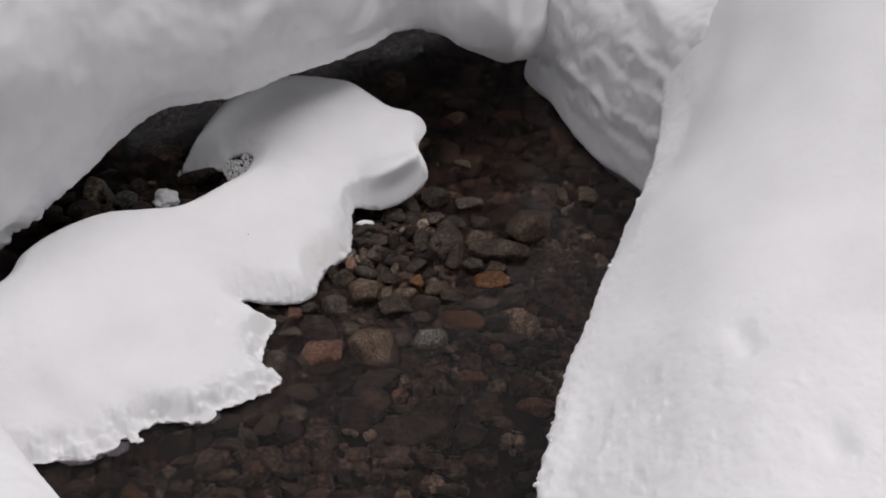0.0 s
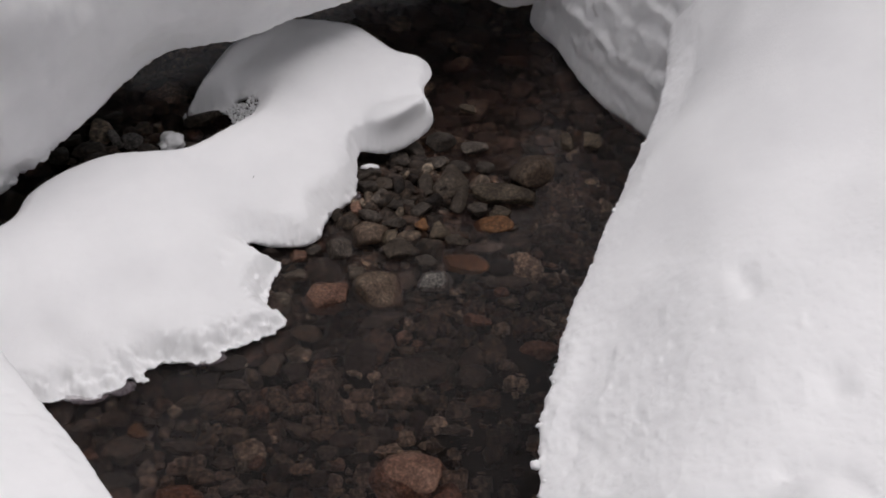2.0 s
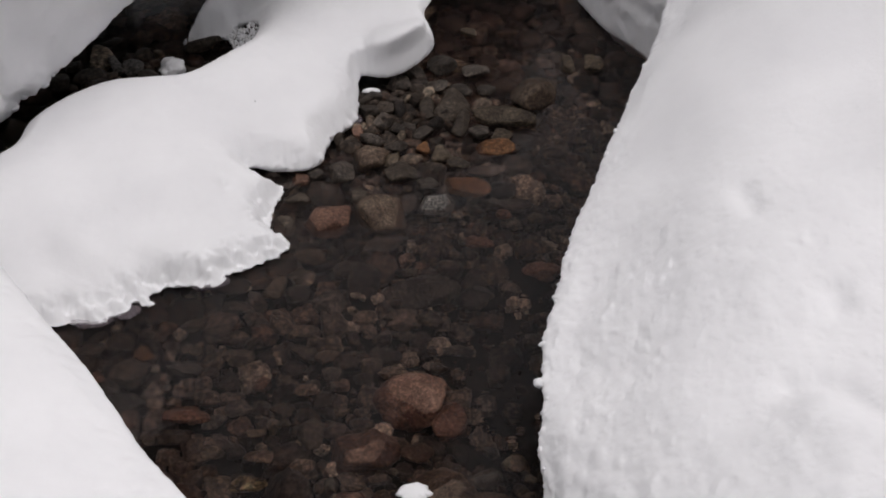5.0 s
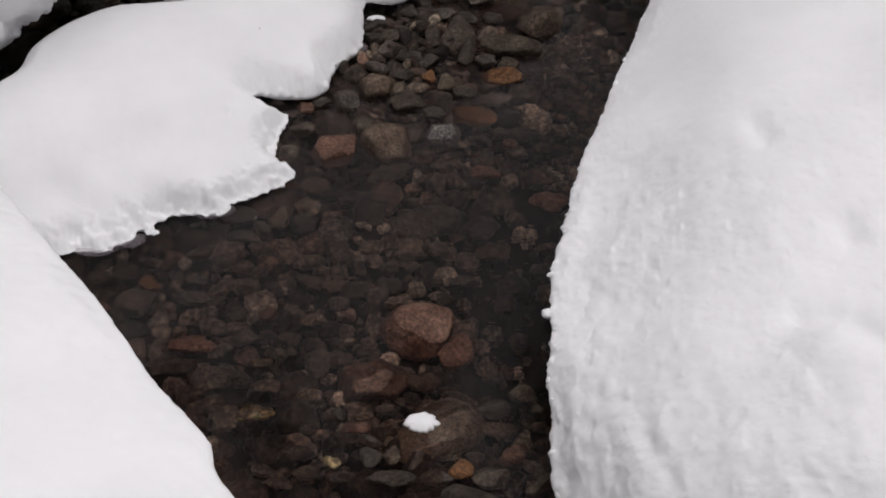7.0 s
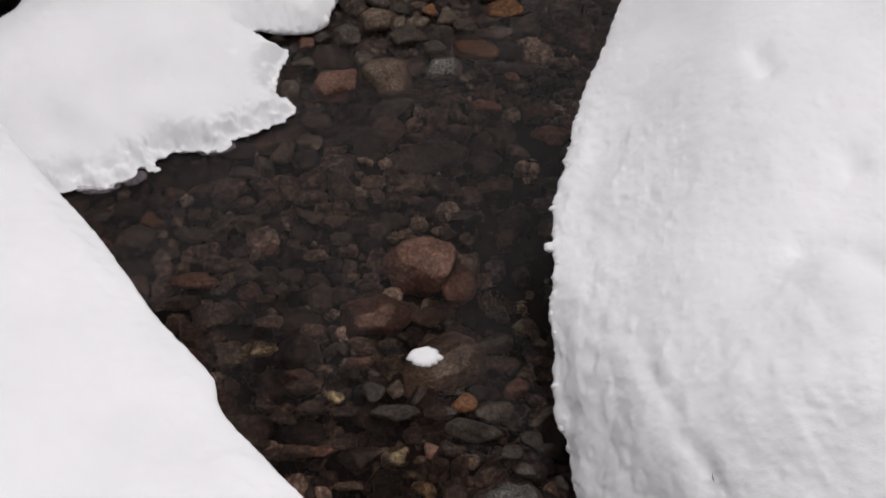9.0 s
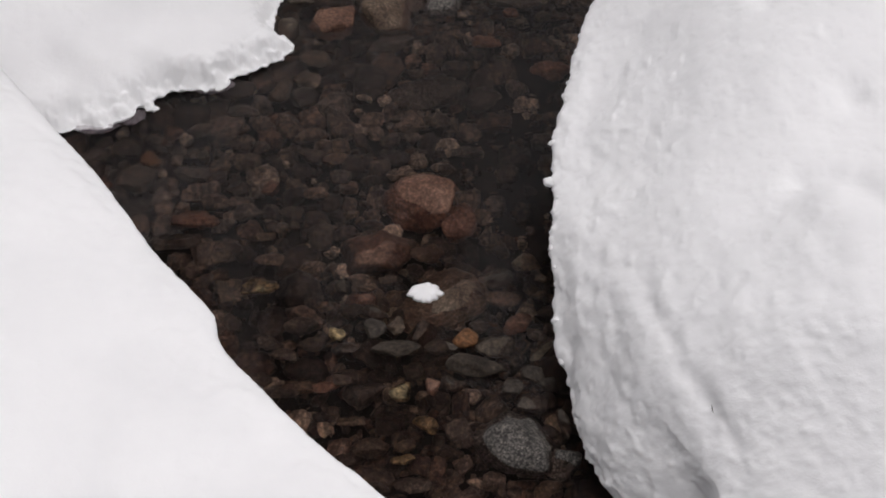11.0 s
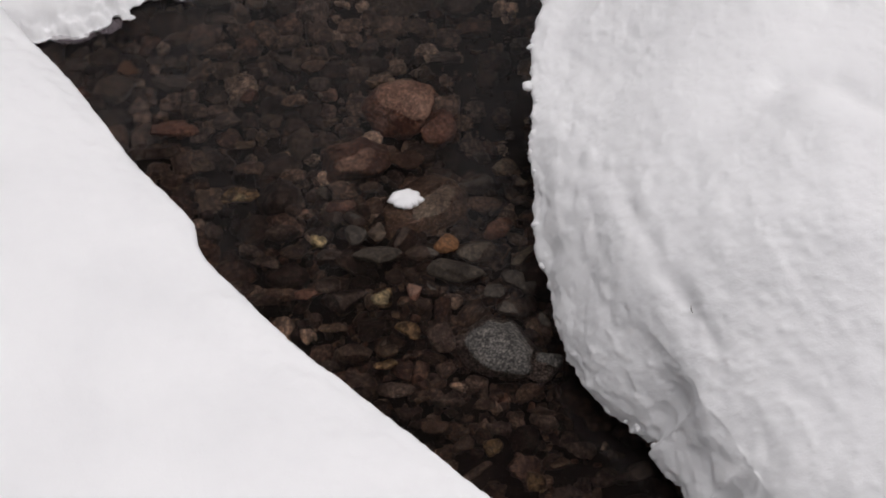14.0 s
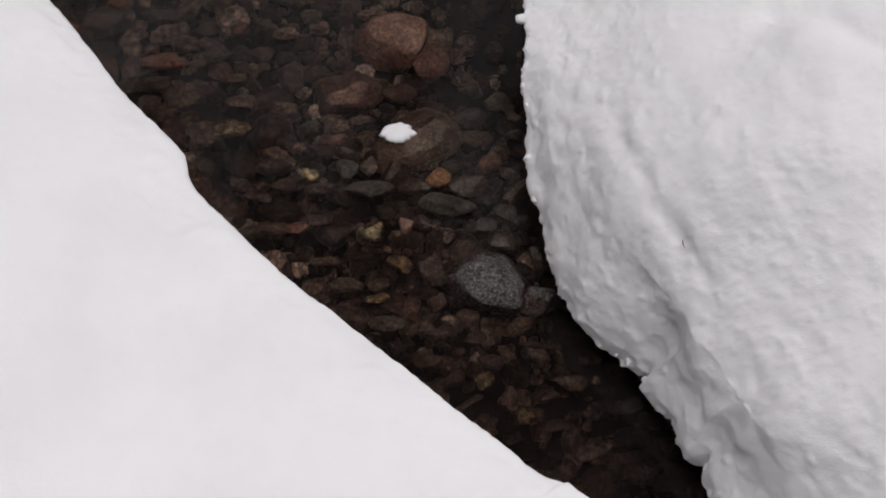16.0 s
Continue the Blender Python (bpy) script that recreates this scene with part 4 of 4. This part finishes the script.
SHALLOW_DARK = [
    (0.075, 1.816, -0.004, 0.016, 0.015, 0),
    (-0.126, 1.763, -0.012, 0.021, 0.012, 0),
    (-0.285, 1.659, -0.020, 0.026, 0.017, 0),
    (0.031, 1.640, -0.006, 0.016, 0.014, 0),
    (-0.342, 1.632, -0.030, 0.028, 0.014, 0),
    (-0.312, 1.601, -0.025, 0.026, 0.016, 0),
    (-0.200, 1.601, -0.012, 0.020, 0.012, 0),
    (-0.353, 1.557, -0.030, 0.020, 0.014, 0),
    (-0.209, 1.543, -0.015, 0.024, 0.016, 0),
    (-0.312, 1.529, -0.030, 0.034, 0.015, 0),
    (-0.172, 1.521, -0.030, 0.039, 0.029, 0),
    (-0.024, 1.518, -0.004, 0.016, 0.013, 0),
    (-0.004, 1.429, -0.020, 0.029, 0.039, 0),
    (-0.201, 1.387, -0.030, 0.017, 0.011, 0),
    (-0.086, 1.333, -0.025, 0.028, 0.014, 0),
    (-0.143, 1.324, -0.025, 0.019, 0.013, 0),
    (0.007, 1.308, -0.025, 0.028, 0.019, 0),
    (-0.068, 1.293, -0.030, 0.021, 0.013, 0),
    (0.155, 1.270, -0.030, 0.022, 0.021, 0),
    (0.082, 1.260, -0.030, 0.028, 0.012, 0),
    (0.214, 1.230, -0.040, 0.028, 0.012, 0),
    (-0.032, 1.207, -0.030, 0.020, 0.012, 0),
    (0.312, 1.194, -0.040, 0.020, 0.014, 0),
    (0.248, 1.191, -0.050, 0.022, 0.012, 0),
    (0.185, 1.167, -0.045, 0.023, 0.012, 0),
    (0.113, 1.150, -0.045, 0.022, 0.010, 0),
    (0.234, 1.129, -0.050, 0.024, 0.012, 0),
    (0.047, 1.128, -0.040, 0.018, 0.012, 0),
    (0.322, 1.096, -0.050, 0.024, 0.014, 0),
    (0.159, 1.090, -0.050, 0.027, 0.014, 0),
    (0.202, 1.059, -0.050, 0.022, 0.010, 0),
]
SHALLOW_GREY = [
    (-0.212, 1.734, 0.002, 0.014, 0.018, 0),
    (-0.266, 1.629, -0.030, 0.022, 0.014, 0),
    (0.057, 1.599, -0.004, 0.030, 0.023, -5),
    (-0.115, 1.582, 0.004, 0.037, 0.016, 8),
    (0.029, 1.549, 0.002, 0.049, 0.024, -6),
    (-0.083, 1.548, -0.006, 0.015, 0.017, 0),
    (-0.153, 1.401, -0.020, 0.029, 0.022, 0),
    (0.059, 1.314, -0.020, 0.008, 0.019, 10),
    (0.058, 1.295, -0.020, 0.017, 0.014, 0),
    (0.152, 1.289, -0.030, 0.021, 0.010, 0),
    (0.023, 1.230, -0.025, 0.016, 0.016, 0),
    (0.004, 1.201, -0.025, 0.013, 0.012, 0),
    (0.040, 1.186, -0.020, 0.027, 0.009, 30),
]
SHALLOW_MOTTLED = [
    (-0.352, 1.849, -0.050, 0.028, 0.018, 0),
    (-0.060, 1.835, -0.020, 0.028, 0.024, 0),
    (0.074, 1.714, -0.012, 0.033, 0.017, 0),
    (-0.116, 1.635, 0.002, 0.018, 0.021, 0),
    (-0.271, 1.534, -0.030, 0.040, 0.015, 0),
    (0.129, 1.316, -0.020, 0.025, 0.017, 20),
    (-0.022, 1.270, -0.030, 0.021, 0.012, 0),
    (0.076, 1.157, -0.040, 0.020, 0.010, 0),
]
SHALLOW_ORANGE = [
    (0.006, 1.606, 0.004, 0.020, 0.020, 0),
]
SHALLOW_RED = [
    (-0.176, 1.709, -0.006, 0.027, 0.020, 0),
    (0.101, 1.645, -0.006, 0.028, 0.022, 20),
    (-0.238, 1.525, -0.020, 0.025, 0.012, 0),
    (-0.053, 1.511, 0.000, 0.014, 0.018, 0),
]
SHALLOW_SLATE = [
    (0.068, 1.748, 0.002, 0.030, 0.019, 15),
    (-0.195, 1.680, -0.008, 0.020, 0.014, 0),
    (-0.155, 1.680, -0.008, 0.026, 0.017, -20),
    (-0.156, 1.635, 0.002, 0.018, 0.020, 0),
    (-0.032, 1.596, -0.006, 0.030, 0.016, 0),
    (0.121, 1.532, 0.000, 0.025, 0.020, -30),
    (0.145, 1.512, -0.004, 0.022, 0.016, 0),
    (0.086, 1.506, -0.002, 0.018, 0.020, 0),
    (0.114, 1.476, -0.006, 0.029, 0.020, 0),
    (0.169, 1.430, -0.004, 0.012, 0.026, 15),
    (0.108, 1.348, -0.020, 0.023, 0.013, 0),
]
SHALLOW_TAN = [
    (-0.438, 1.848, -0.040, 0.024, 0.013, 0),
    (0.116, 1.789, -0.004, 0.025, 0.021, -10),
    (0.146, 1.748, 0.000, 0.011, 0.011, 0),
    (0.139, 1.574, 0.002, 0.028, 0.009, 42),
    (-0.192, 1.457, -0.025, 0.024, 0.010, 0),
    (-0.095, 1.399, -0.015, 0.019, 0.014, 0),
    (-0.039, 1.301, -0.010, 0.014, 0.006, 0),
    (0.183, 1.204, -0.030, 0.017, 0.011, 20),
    (0.235, 1.162, -0.040, 0.008, 0.009, 0),
]
SHALLOW_YELLOW = [
    (-0.366, 1.743, -0.004, 0.033, 0.023, 0),
    (-0.222, 1.624, 0.002, 0.015, 0.016, 0),
    (-0.106, 1.500, -0.004, 0.025, 0.019, 0),
    (-0.062, 1.435, -0.010, 0.021, 0.016, -30),
    (-0.103, 1.377, -0.020, 0.017, 0.011, 0),
    (0.070, 1.235, -0.030, 0.015, 0.016, 0),
    (0.136, 1.180, -0.040, 0.016, 0.020, 0),
]

# each zone of the bed holds its own mix: an angular bar, a dim pool, a shallow with rounder stones
ZONES = [
    ({"dark": BAR_DARK, "granite": BAR_GRANITE, "grey": BAR_GREY, "mottled": BAR_MOTTLED, "orange": BAR_ORANGE, "red": BAR_RED, "slate": BAR_SLATE, "tan": BAR_TAN}, 44, 9),
    ({"dark": POOL_DARK, "grey": POOL_GREY, "mottled": POOL_MOTTLED, "orange": POOL_ORANGE, "red": POOL_RED, "slate": POOL_SLATE, "tan": POOL_TAN}, 26, 11),
    ({"dark": SHALLOW_DARK, "grey": SHALLOW_GREY, "mottled": SHALLOW_MOTTLED, "orange": SHALLOW_ORANGE, "red": SHALLOW_RED, "slate": SHALLOW_SLATE, "tan": SHALLOW_TAN, "yellow": SHALLOW_YELLOW}, 24, 12),
]
for zone, edge, facets in ZONES:
    for kind, rows in zone.items():
        for x, y, z, a, b, angle in rows:
            stone(kind, x, y, z + (-0.003 - 0.05 * max(0.0, min(1.0, (1.30 - y) / 0.25)) if y < 1.7 else (-0.008 if y < 2.55 else 0.0)), a, b, angle, cuts=facets, hard=edge, blocky=edge > 40)
stone("granite", 0.092, 1.404, -0.016, 0.074, 0.050, -30, 0.034, 9, hard=26, extra="large pale speckled granite cobble at the water's edge")
stone("granite", 0.160, 1.366, -0.018, 0.034, 0.028, -30, 0.024, 12, hard=16, extra="small speckled granite lump beside a larger cobble")
mottled = stone("mottled", -0.040, 1.703, -0.027, 0.080, 0.078, 0, 0.040, 16, hard=8, seed=4, extra="broad mottled brown boulder under water with snow on top")
mottled.location.z += 0.006 - max((mottled.matrix_world @ v.co).z for v in mottled.data.vertices)
stone("red", -0.069, 1.968, -0.036, 0.064, 0.056, -18, 0.046, 9, hard=34, blocky=True, extra="large blocky reddish-brown stone under shallow water")
stone("red", -0.008, 1.926, -0.044, 0.034, 0.040, -30, 0.036, 8, hard=30, extra="blocky reddish-brown stone leaning on a larger one")
stone("red", -0.163, 1.838, -0.034, 0.058, 0.050, 6, 0.042, 9, hard=34, blocky=True, extra="large blocky brick-red stone under shallow water")
capped = stone("slate", -0.175, 2.884, 0.004, 0.036, 0.030, 0, 0.024, extra="dark stone with a thin cap of snow on it")

# pebbles: the middle stretch as single stones, the rest of the bed joined
SHAPES = []
for k in range(14):
    me = bpy.data.meshes.new("pebble")
    me.from_pydata(stone_shape(DIRS1, rng, 10, 0.05, 50, k % 3 > 0).tolist(), [], FACES1)
    me.polygons.foreach_set("use_smooth", [True] * len(FACES1))
    me.materials.append(GRAVEL)
    SHAPES.append(me)

tries = rng.uniform((-1.15, 0.70), (0.62, 3.9), (16000, 2))
sizes = np.sort(np.clip(rng.lognormal(math.log(0.0165), 0.45, 16000), 0.006, 0.045))[::-1]
kept = np.array(placed)
far_v, far_f, singles = [], [], 0
count = 0
for (x, y), r in zip(tries, sizes):
    if len(kept) and (np.hypot(kept[:, 0] - x, kept[:, 1] - y) < 0.60 * (kept[:, 2] + r)).any():
        continue
    if (-0.02 < x < 0.22 and 2.02 < y < 2.52 and rng.random() < 0.65) or (x > 0.02 + 0.6 * (y - 1.86) and 1.80 < y < 2.02 and rng.random() < 0.85):
        continue
    kept = np.vstack([kept, (x, y, r)])
    squash = rng.uniform(0.45, 0.8)
    z = float(bed_height(np.array([x]), np.array([y]))[0]) + 0.45 * r * squash + rng.uniform(0, 0.022)
    m = pose(x, y, z, rng.normal(0, 22), rng.normal(0, 22), rng.uniform(0, 360)) @ Matrix.Diagonal((r * rng.uniform(1.05, 1.45), r * rng.uniform(0.85, 1.2), r * squash * 1.25, 1))
    if 1.22 < y < 2.0 and -0.45 < x < 0.2 and singles < 200:
        singles += 1
        ob = new("pebble", SHAPES[singles % 14])
        ob.matrix_world = m
        tagged(ob, "small rounded brown-grey pebble on the stream bed", "pebble", "stream pebbles")
    else:
        count += 1
        src = np.array([q.co[:] for q in SHAPES[count % 14].vertices])
        w = src @ np.array(m.to_3x3()).T + np.array(m.translation)
        off = sum(len(q) for q in far_v)
        far_v.append(w)
        far_f.extend([[off + i for i in q] for q in FACES1])
gravel = part("gravel", np.vstack(far_v).tolist(), far_f, GRAVEL_JOINED)
tagged(gravel, "mixed brown and grey river gravel covering the stream bed", "gravel", kind="stuff")

DIRS0, FACES0 = ball(2)
GRIT = [stone_shape(DIRS0, rng, 9, 0.06) for k in range(6)]
spots = rng.uniform((-1.05, 0.75), (0.6, 3.7), (3600, 2))
level = bed_height(spots[:, 0], spots[:, 1])
bits = []
for k, ((x, y), z) in enumerate(zip(spots, level)):
    r = 0.0045 + 0.0055 * rng.random() ** 2
    m = np.array(Euler(rng.uniform(0, 6, 3)).to_matrix())
    bits.append((GRIT[k % 6] * (1.3 * r, r, 0.7 * r)) @ m.T + (x, y, z + 0.6 * r + rng.uniform(0, 0.02)))
# the shallow bars are packed with small angular stones
CHIPS = [stone_shape(DIRS0, rng, 10, 0.03, 60, True) for k in range(10)]
for k in range(1500):
    x, y = rng.uniform((-0.50, 2.40), (0.36, 3.10)) if k < 950 else rng.uniform((-0.30, 1.25), (0.20, 1.80))
    r = (0.008 + 0.012 * rng.random() ** 1.3) if k < 950 else (0.006 + 0.009 * rng.random() ** 1.6)
    m = np.array(Euler((rng.normal(0, 0.4), rng.normal(0, 0.4), rng.uniform(0, 6))).to_matrix())
    z = float(bed_height(np.array([x]), np.array([y]))[0]) + 0.008 + rng.uniform(0, 0.018)
    bits.append((CHIPS[k % 10] * (1.9 * r, 1.2 * r, 0.75 * r)) @ m.T + (x, y, z))
grit_faces = np.array(FACES0)
grit = part("grit", np.vstack(bits).tolist(), np.vstack([grit_faces + k * len(DIRS0) for k in range(len(bits))]).tolist(), GRAVEL_JOINED)
tagged(grit, "fine brown grit and small pebbles between the stones", "grit", kind="stuff")


# ------------------------------------------------------------------ small snow
def clump(x, y, z, a, b, c, seed, label, name="snow_clump"):
    r2 = np.random.default_rng(seed)
    v = DIRS3 * (1 + 0.30 * vnoise(DIRS3 + seed, 0.7, 2) + 0.22 * vnoise(DIRS3 + seed, 0.33, 3) + 0.08 * vnoise(DIRS3 + seed, 0.15, 4))[:, None] * (a, b, c)
    ob = part(name, v.tolist(), FACES3, SNOW)
    ob.matrix_world = pose(x, y, z, 0, 0, r2.uniform(0, 40))
    return tagged(ob, label, "snow")


def crown(ob, x, y, reach):
    """Height of a stone's highest point round (x, y)."""
    w = [ob.matrix_world @ v.co for v in ob.data.vertices]
    near = [q.z for q in w if math.hypot(q.x - x, q.y - y) < reach]
    return max(near)


def snow_patch(x, y, z, a, b, c, seed, label):
    """A thin ragged patch of snow draped over a stone's crown."""
    rings, n = 14, 96
    ang = np.linspace(0, 2 * np.pi, n, endpoint=False)
    way = np.stack([np.cos(ang), np.sin(ang), 0 * ang], 1)
    rim = 1 + 0.14 * vnoise(way + seed, 0.9, 1) + 0.16 * vnoise(2 * way + seed, 0.7, 2) + 0.05 * vnoise(way + seed, 0.15, 3)
    verts, faces = [], []
    for i in range(rings + 1):
        u = i / rings
        q = np.stack([a * u * rim * np.cos(ang), b * u * rim * np.sin(ang), 0 * ang], 1)
        h = c * (1 - u ** 4) ** 0.5 * (0.8 + 0.35 * vnoise(q + seed, 0.014, 4)) - 0.005 * u ** 2 * rim
        q[:, 2] = h
        verts += q.tolist()
    for i in range(rings):
        for k in range(n):
            j = (k + 1) % n
            faces.append([i * n + k, (i + 1) * n + k, (i + 1) * n + j, i * n + j])
    verts += [(0, 0, -0.014)]
    faces += [[rings * n + (k + 1) % n, rings * n + k, len(verts) - 1] for k in range(n)]
    ob = part("snow_patch", verts, faces, SNOW)
    ob.matrix_world = pose(x, y, z, 0, 0, 0)
    return tagged(ob, label, "snow")


snow_patch(-0.064, 1.708, 0.006, 0.031, 0.022, 0.008, 3, "small patch of white snow resting on a brown stone")
snow_patch(-0.182, 2.896, crown(capped, -0.182, 2.896, 0.014) - 0.003, 0.022, 0.009, 0.004, 9, "thin cap of snow resting on a dark stone")
clump(-0.667, 2.995, 0.006, 0.030, 0.028, 0.024, 14, "small ball of snow beside the mound")


crumb_rng = np.random.default_rng(77)
crumb_v, crumb_f = [], []
DIRSC, FACESC = ball(1)
for k in range(520):
    u, w = crumb_rng.random(2)
    at = np.array((-0.525, 3.050, 0.035)) * (1 - u) + np.array((-0.450, 3.085, 0.060)) * u + np.array((0.05, -0.10, 0.0)) * (w - 0.35)
    r = 0.0018 + 0.0034 * crumb_rng.random() ** 2
    m = np.array(Euler(crumb_rng.uniform(0, 6, 3)).to_matrix())
    v = DIRSC * (1 + 0.3 * vnoise(DIRSC + k, 0.7, 2))[:, None] * (r * 1.2, r, r * 0.8) @ m.T
    crumb_f.extend([[len(DIRSC) * k + i for i in q] for q in FACESC])
    crumb_v.append(v + at + (0, 0, 0.012 * crumb_rng.random()))
crumbs = part("snow_crumbs", np.vstack(crumb_v).tolist(), crumb_f, SNOW)
tagged(crumbs, "loose crumbs of snow at the mound's frayed edge", "snow", kind="stuff")


def ice_material():
    m, nodes, links, b = node_material("ice")
    b.inputs["Base Color"].default_value = (0.24, 0.20, 0.22, 1)
    b.inputs["Roughness"].default_value, b.inputs["Alpha"].default_value = 0.15, 0.30
    co = nodes.new("ShaderNodeTexCoord").outputs["Object"]
    bump = nodes.new("ShaderNodeBump")
    bump.inputs["Strength"].default_value, bump.inputs["Distance"].default_value = 0.4, 0.004
    links.new(noise_node(nodes, links, co, 60, 3).outputs["Fac"], bump.inputs["Height"])
    links.new(bump.outputs[0], b.inputs["Normal"])
    return m


ICE = ice_material()


def ice_plate(x, y, z, a, b, turn, seed):
    """A thin broken plate of ice with an uneven rim."""
    r2 = np.random.default_rng(seed)
    n = 26
    ang = np.linspace(0, 2 * np.pi, n, endpoint=False)
    rad = 1 + 0.22 * vnoise(np.stack([np.cos(ang), np.sin(ang), 0 * ang], 1) + seed, 0.7, 1) + r2.uniform(-0.07, 0.07, n)
    ring = np.stack([a * rad * np.cos(ang), b * rad * np.sin(ang)], 1)
    verts, faces = [], []
    for h, k in ((-0.003, 0.94), (0.0, 1.0), (0.003, 0.95)):
        verts += [(u * k, v * k, h) for u, v in ring]
    for layer in (0, 1):
        for i in range(n):
            j = (i + 1) % n
            faces.append([layer * n + i, layer * n + j, (layer + 1) * n + j, (layer + 1) * n + i])
    faces += [list(range(n))[::-1], list(range(2 * n, 3 * n))]
    ob = part("ice_plate", verts, faces, ICE, smooth_shade=False)
    ob.matrix_world = pose(x, y, z, r2.uniform(-4, 4), r2.uniform(-4, 4), turn)
    return tagged(ob, "thin grey plate of clear ice at the snow's edge", "ice", "ice plates")


ice_plate(-0.492, 2.252, 0.004, 0.042, 0.020, 14, 2)
ice_plate(-0.715, 2.143, 0.004, 0.040, 0.018, 6, 4)
ice_plate(-0.645, 2.168, 0.004, 0.026, 0.016, 30, 7)
ice_plate(-0.214, 2.790, 0.012, 0.012, 0.016, 50, 9)

NEEDLE = node_material("needle")[0]
NEEDLE.node_tree.nodes["Principled BSDF"].inputs["Base Color"].default_value = (0.035, 0.028, 0.016, 1)


def needle(x, y, z, length, turn, tilt):
    """A bent conifer needle, thicker in its middle."""
    verts, faces = [], []
    for i in range(7):
        u = i / 6
        w = 0.0006 * (0.4 + math.sin(math.pi * u))
        cx, cz = length * (u - 0.5), 0.0012 * math.sin(math.pi * u) + 0.0004
        bend = 0.12 * length * math.sin(math.pi * u)
        verts += [(cx, bend + w * math.cos(k * math.pi / 2), cz + w * math.sin(k * math.pi / 2)) for k in range(4)]
    for i in range(6):
        for k in range(4):
            faces.append([4 * i + k, 4 * i + (k + 1) % 4, 4 * i + 4 + (k + 1) % 4, 4 * i + 4 + k])
    faces += [[3, 2, 1, 0], [24, 25, 26, 27]]
    ob = part("conifer_needle", verts, faces, NEEDLE)
    ob.matrix_world = pose(x, y, z, 0, tilt, turn)
    return tagged(ob, "tiny dark conifer needle lying on the snow", "needle", "conifer needles")


needle(0.363, 1.254, 0.286, 0.013, 100, -30)
needle(-0.429, 2.706, 0.126, 0.005, 80, 0)
needle(0.324, 1.135, 0.066, 0.005, 30, 0)
needle(0.352, 1.095, 0.058, 0.004, 60, 0)
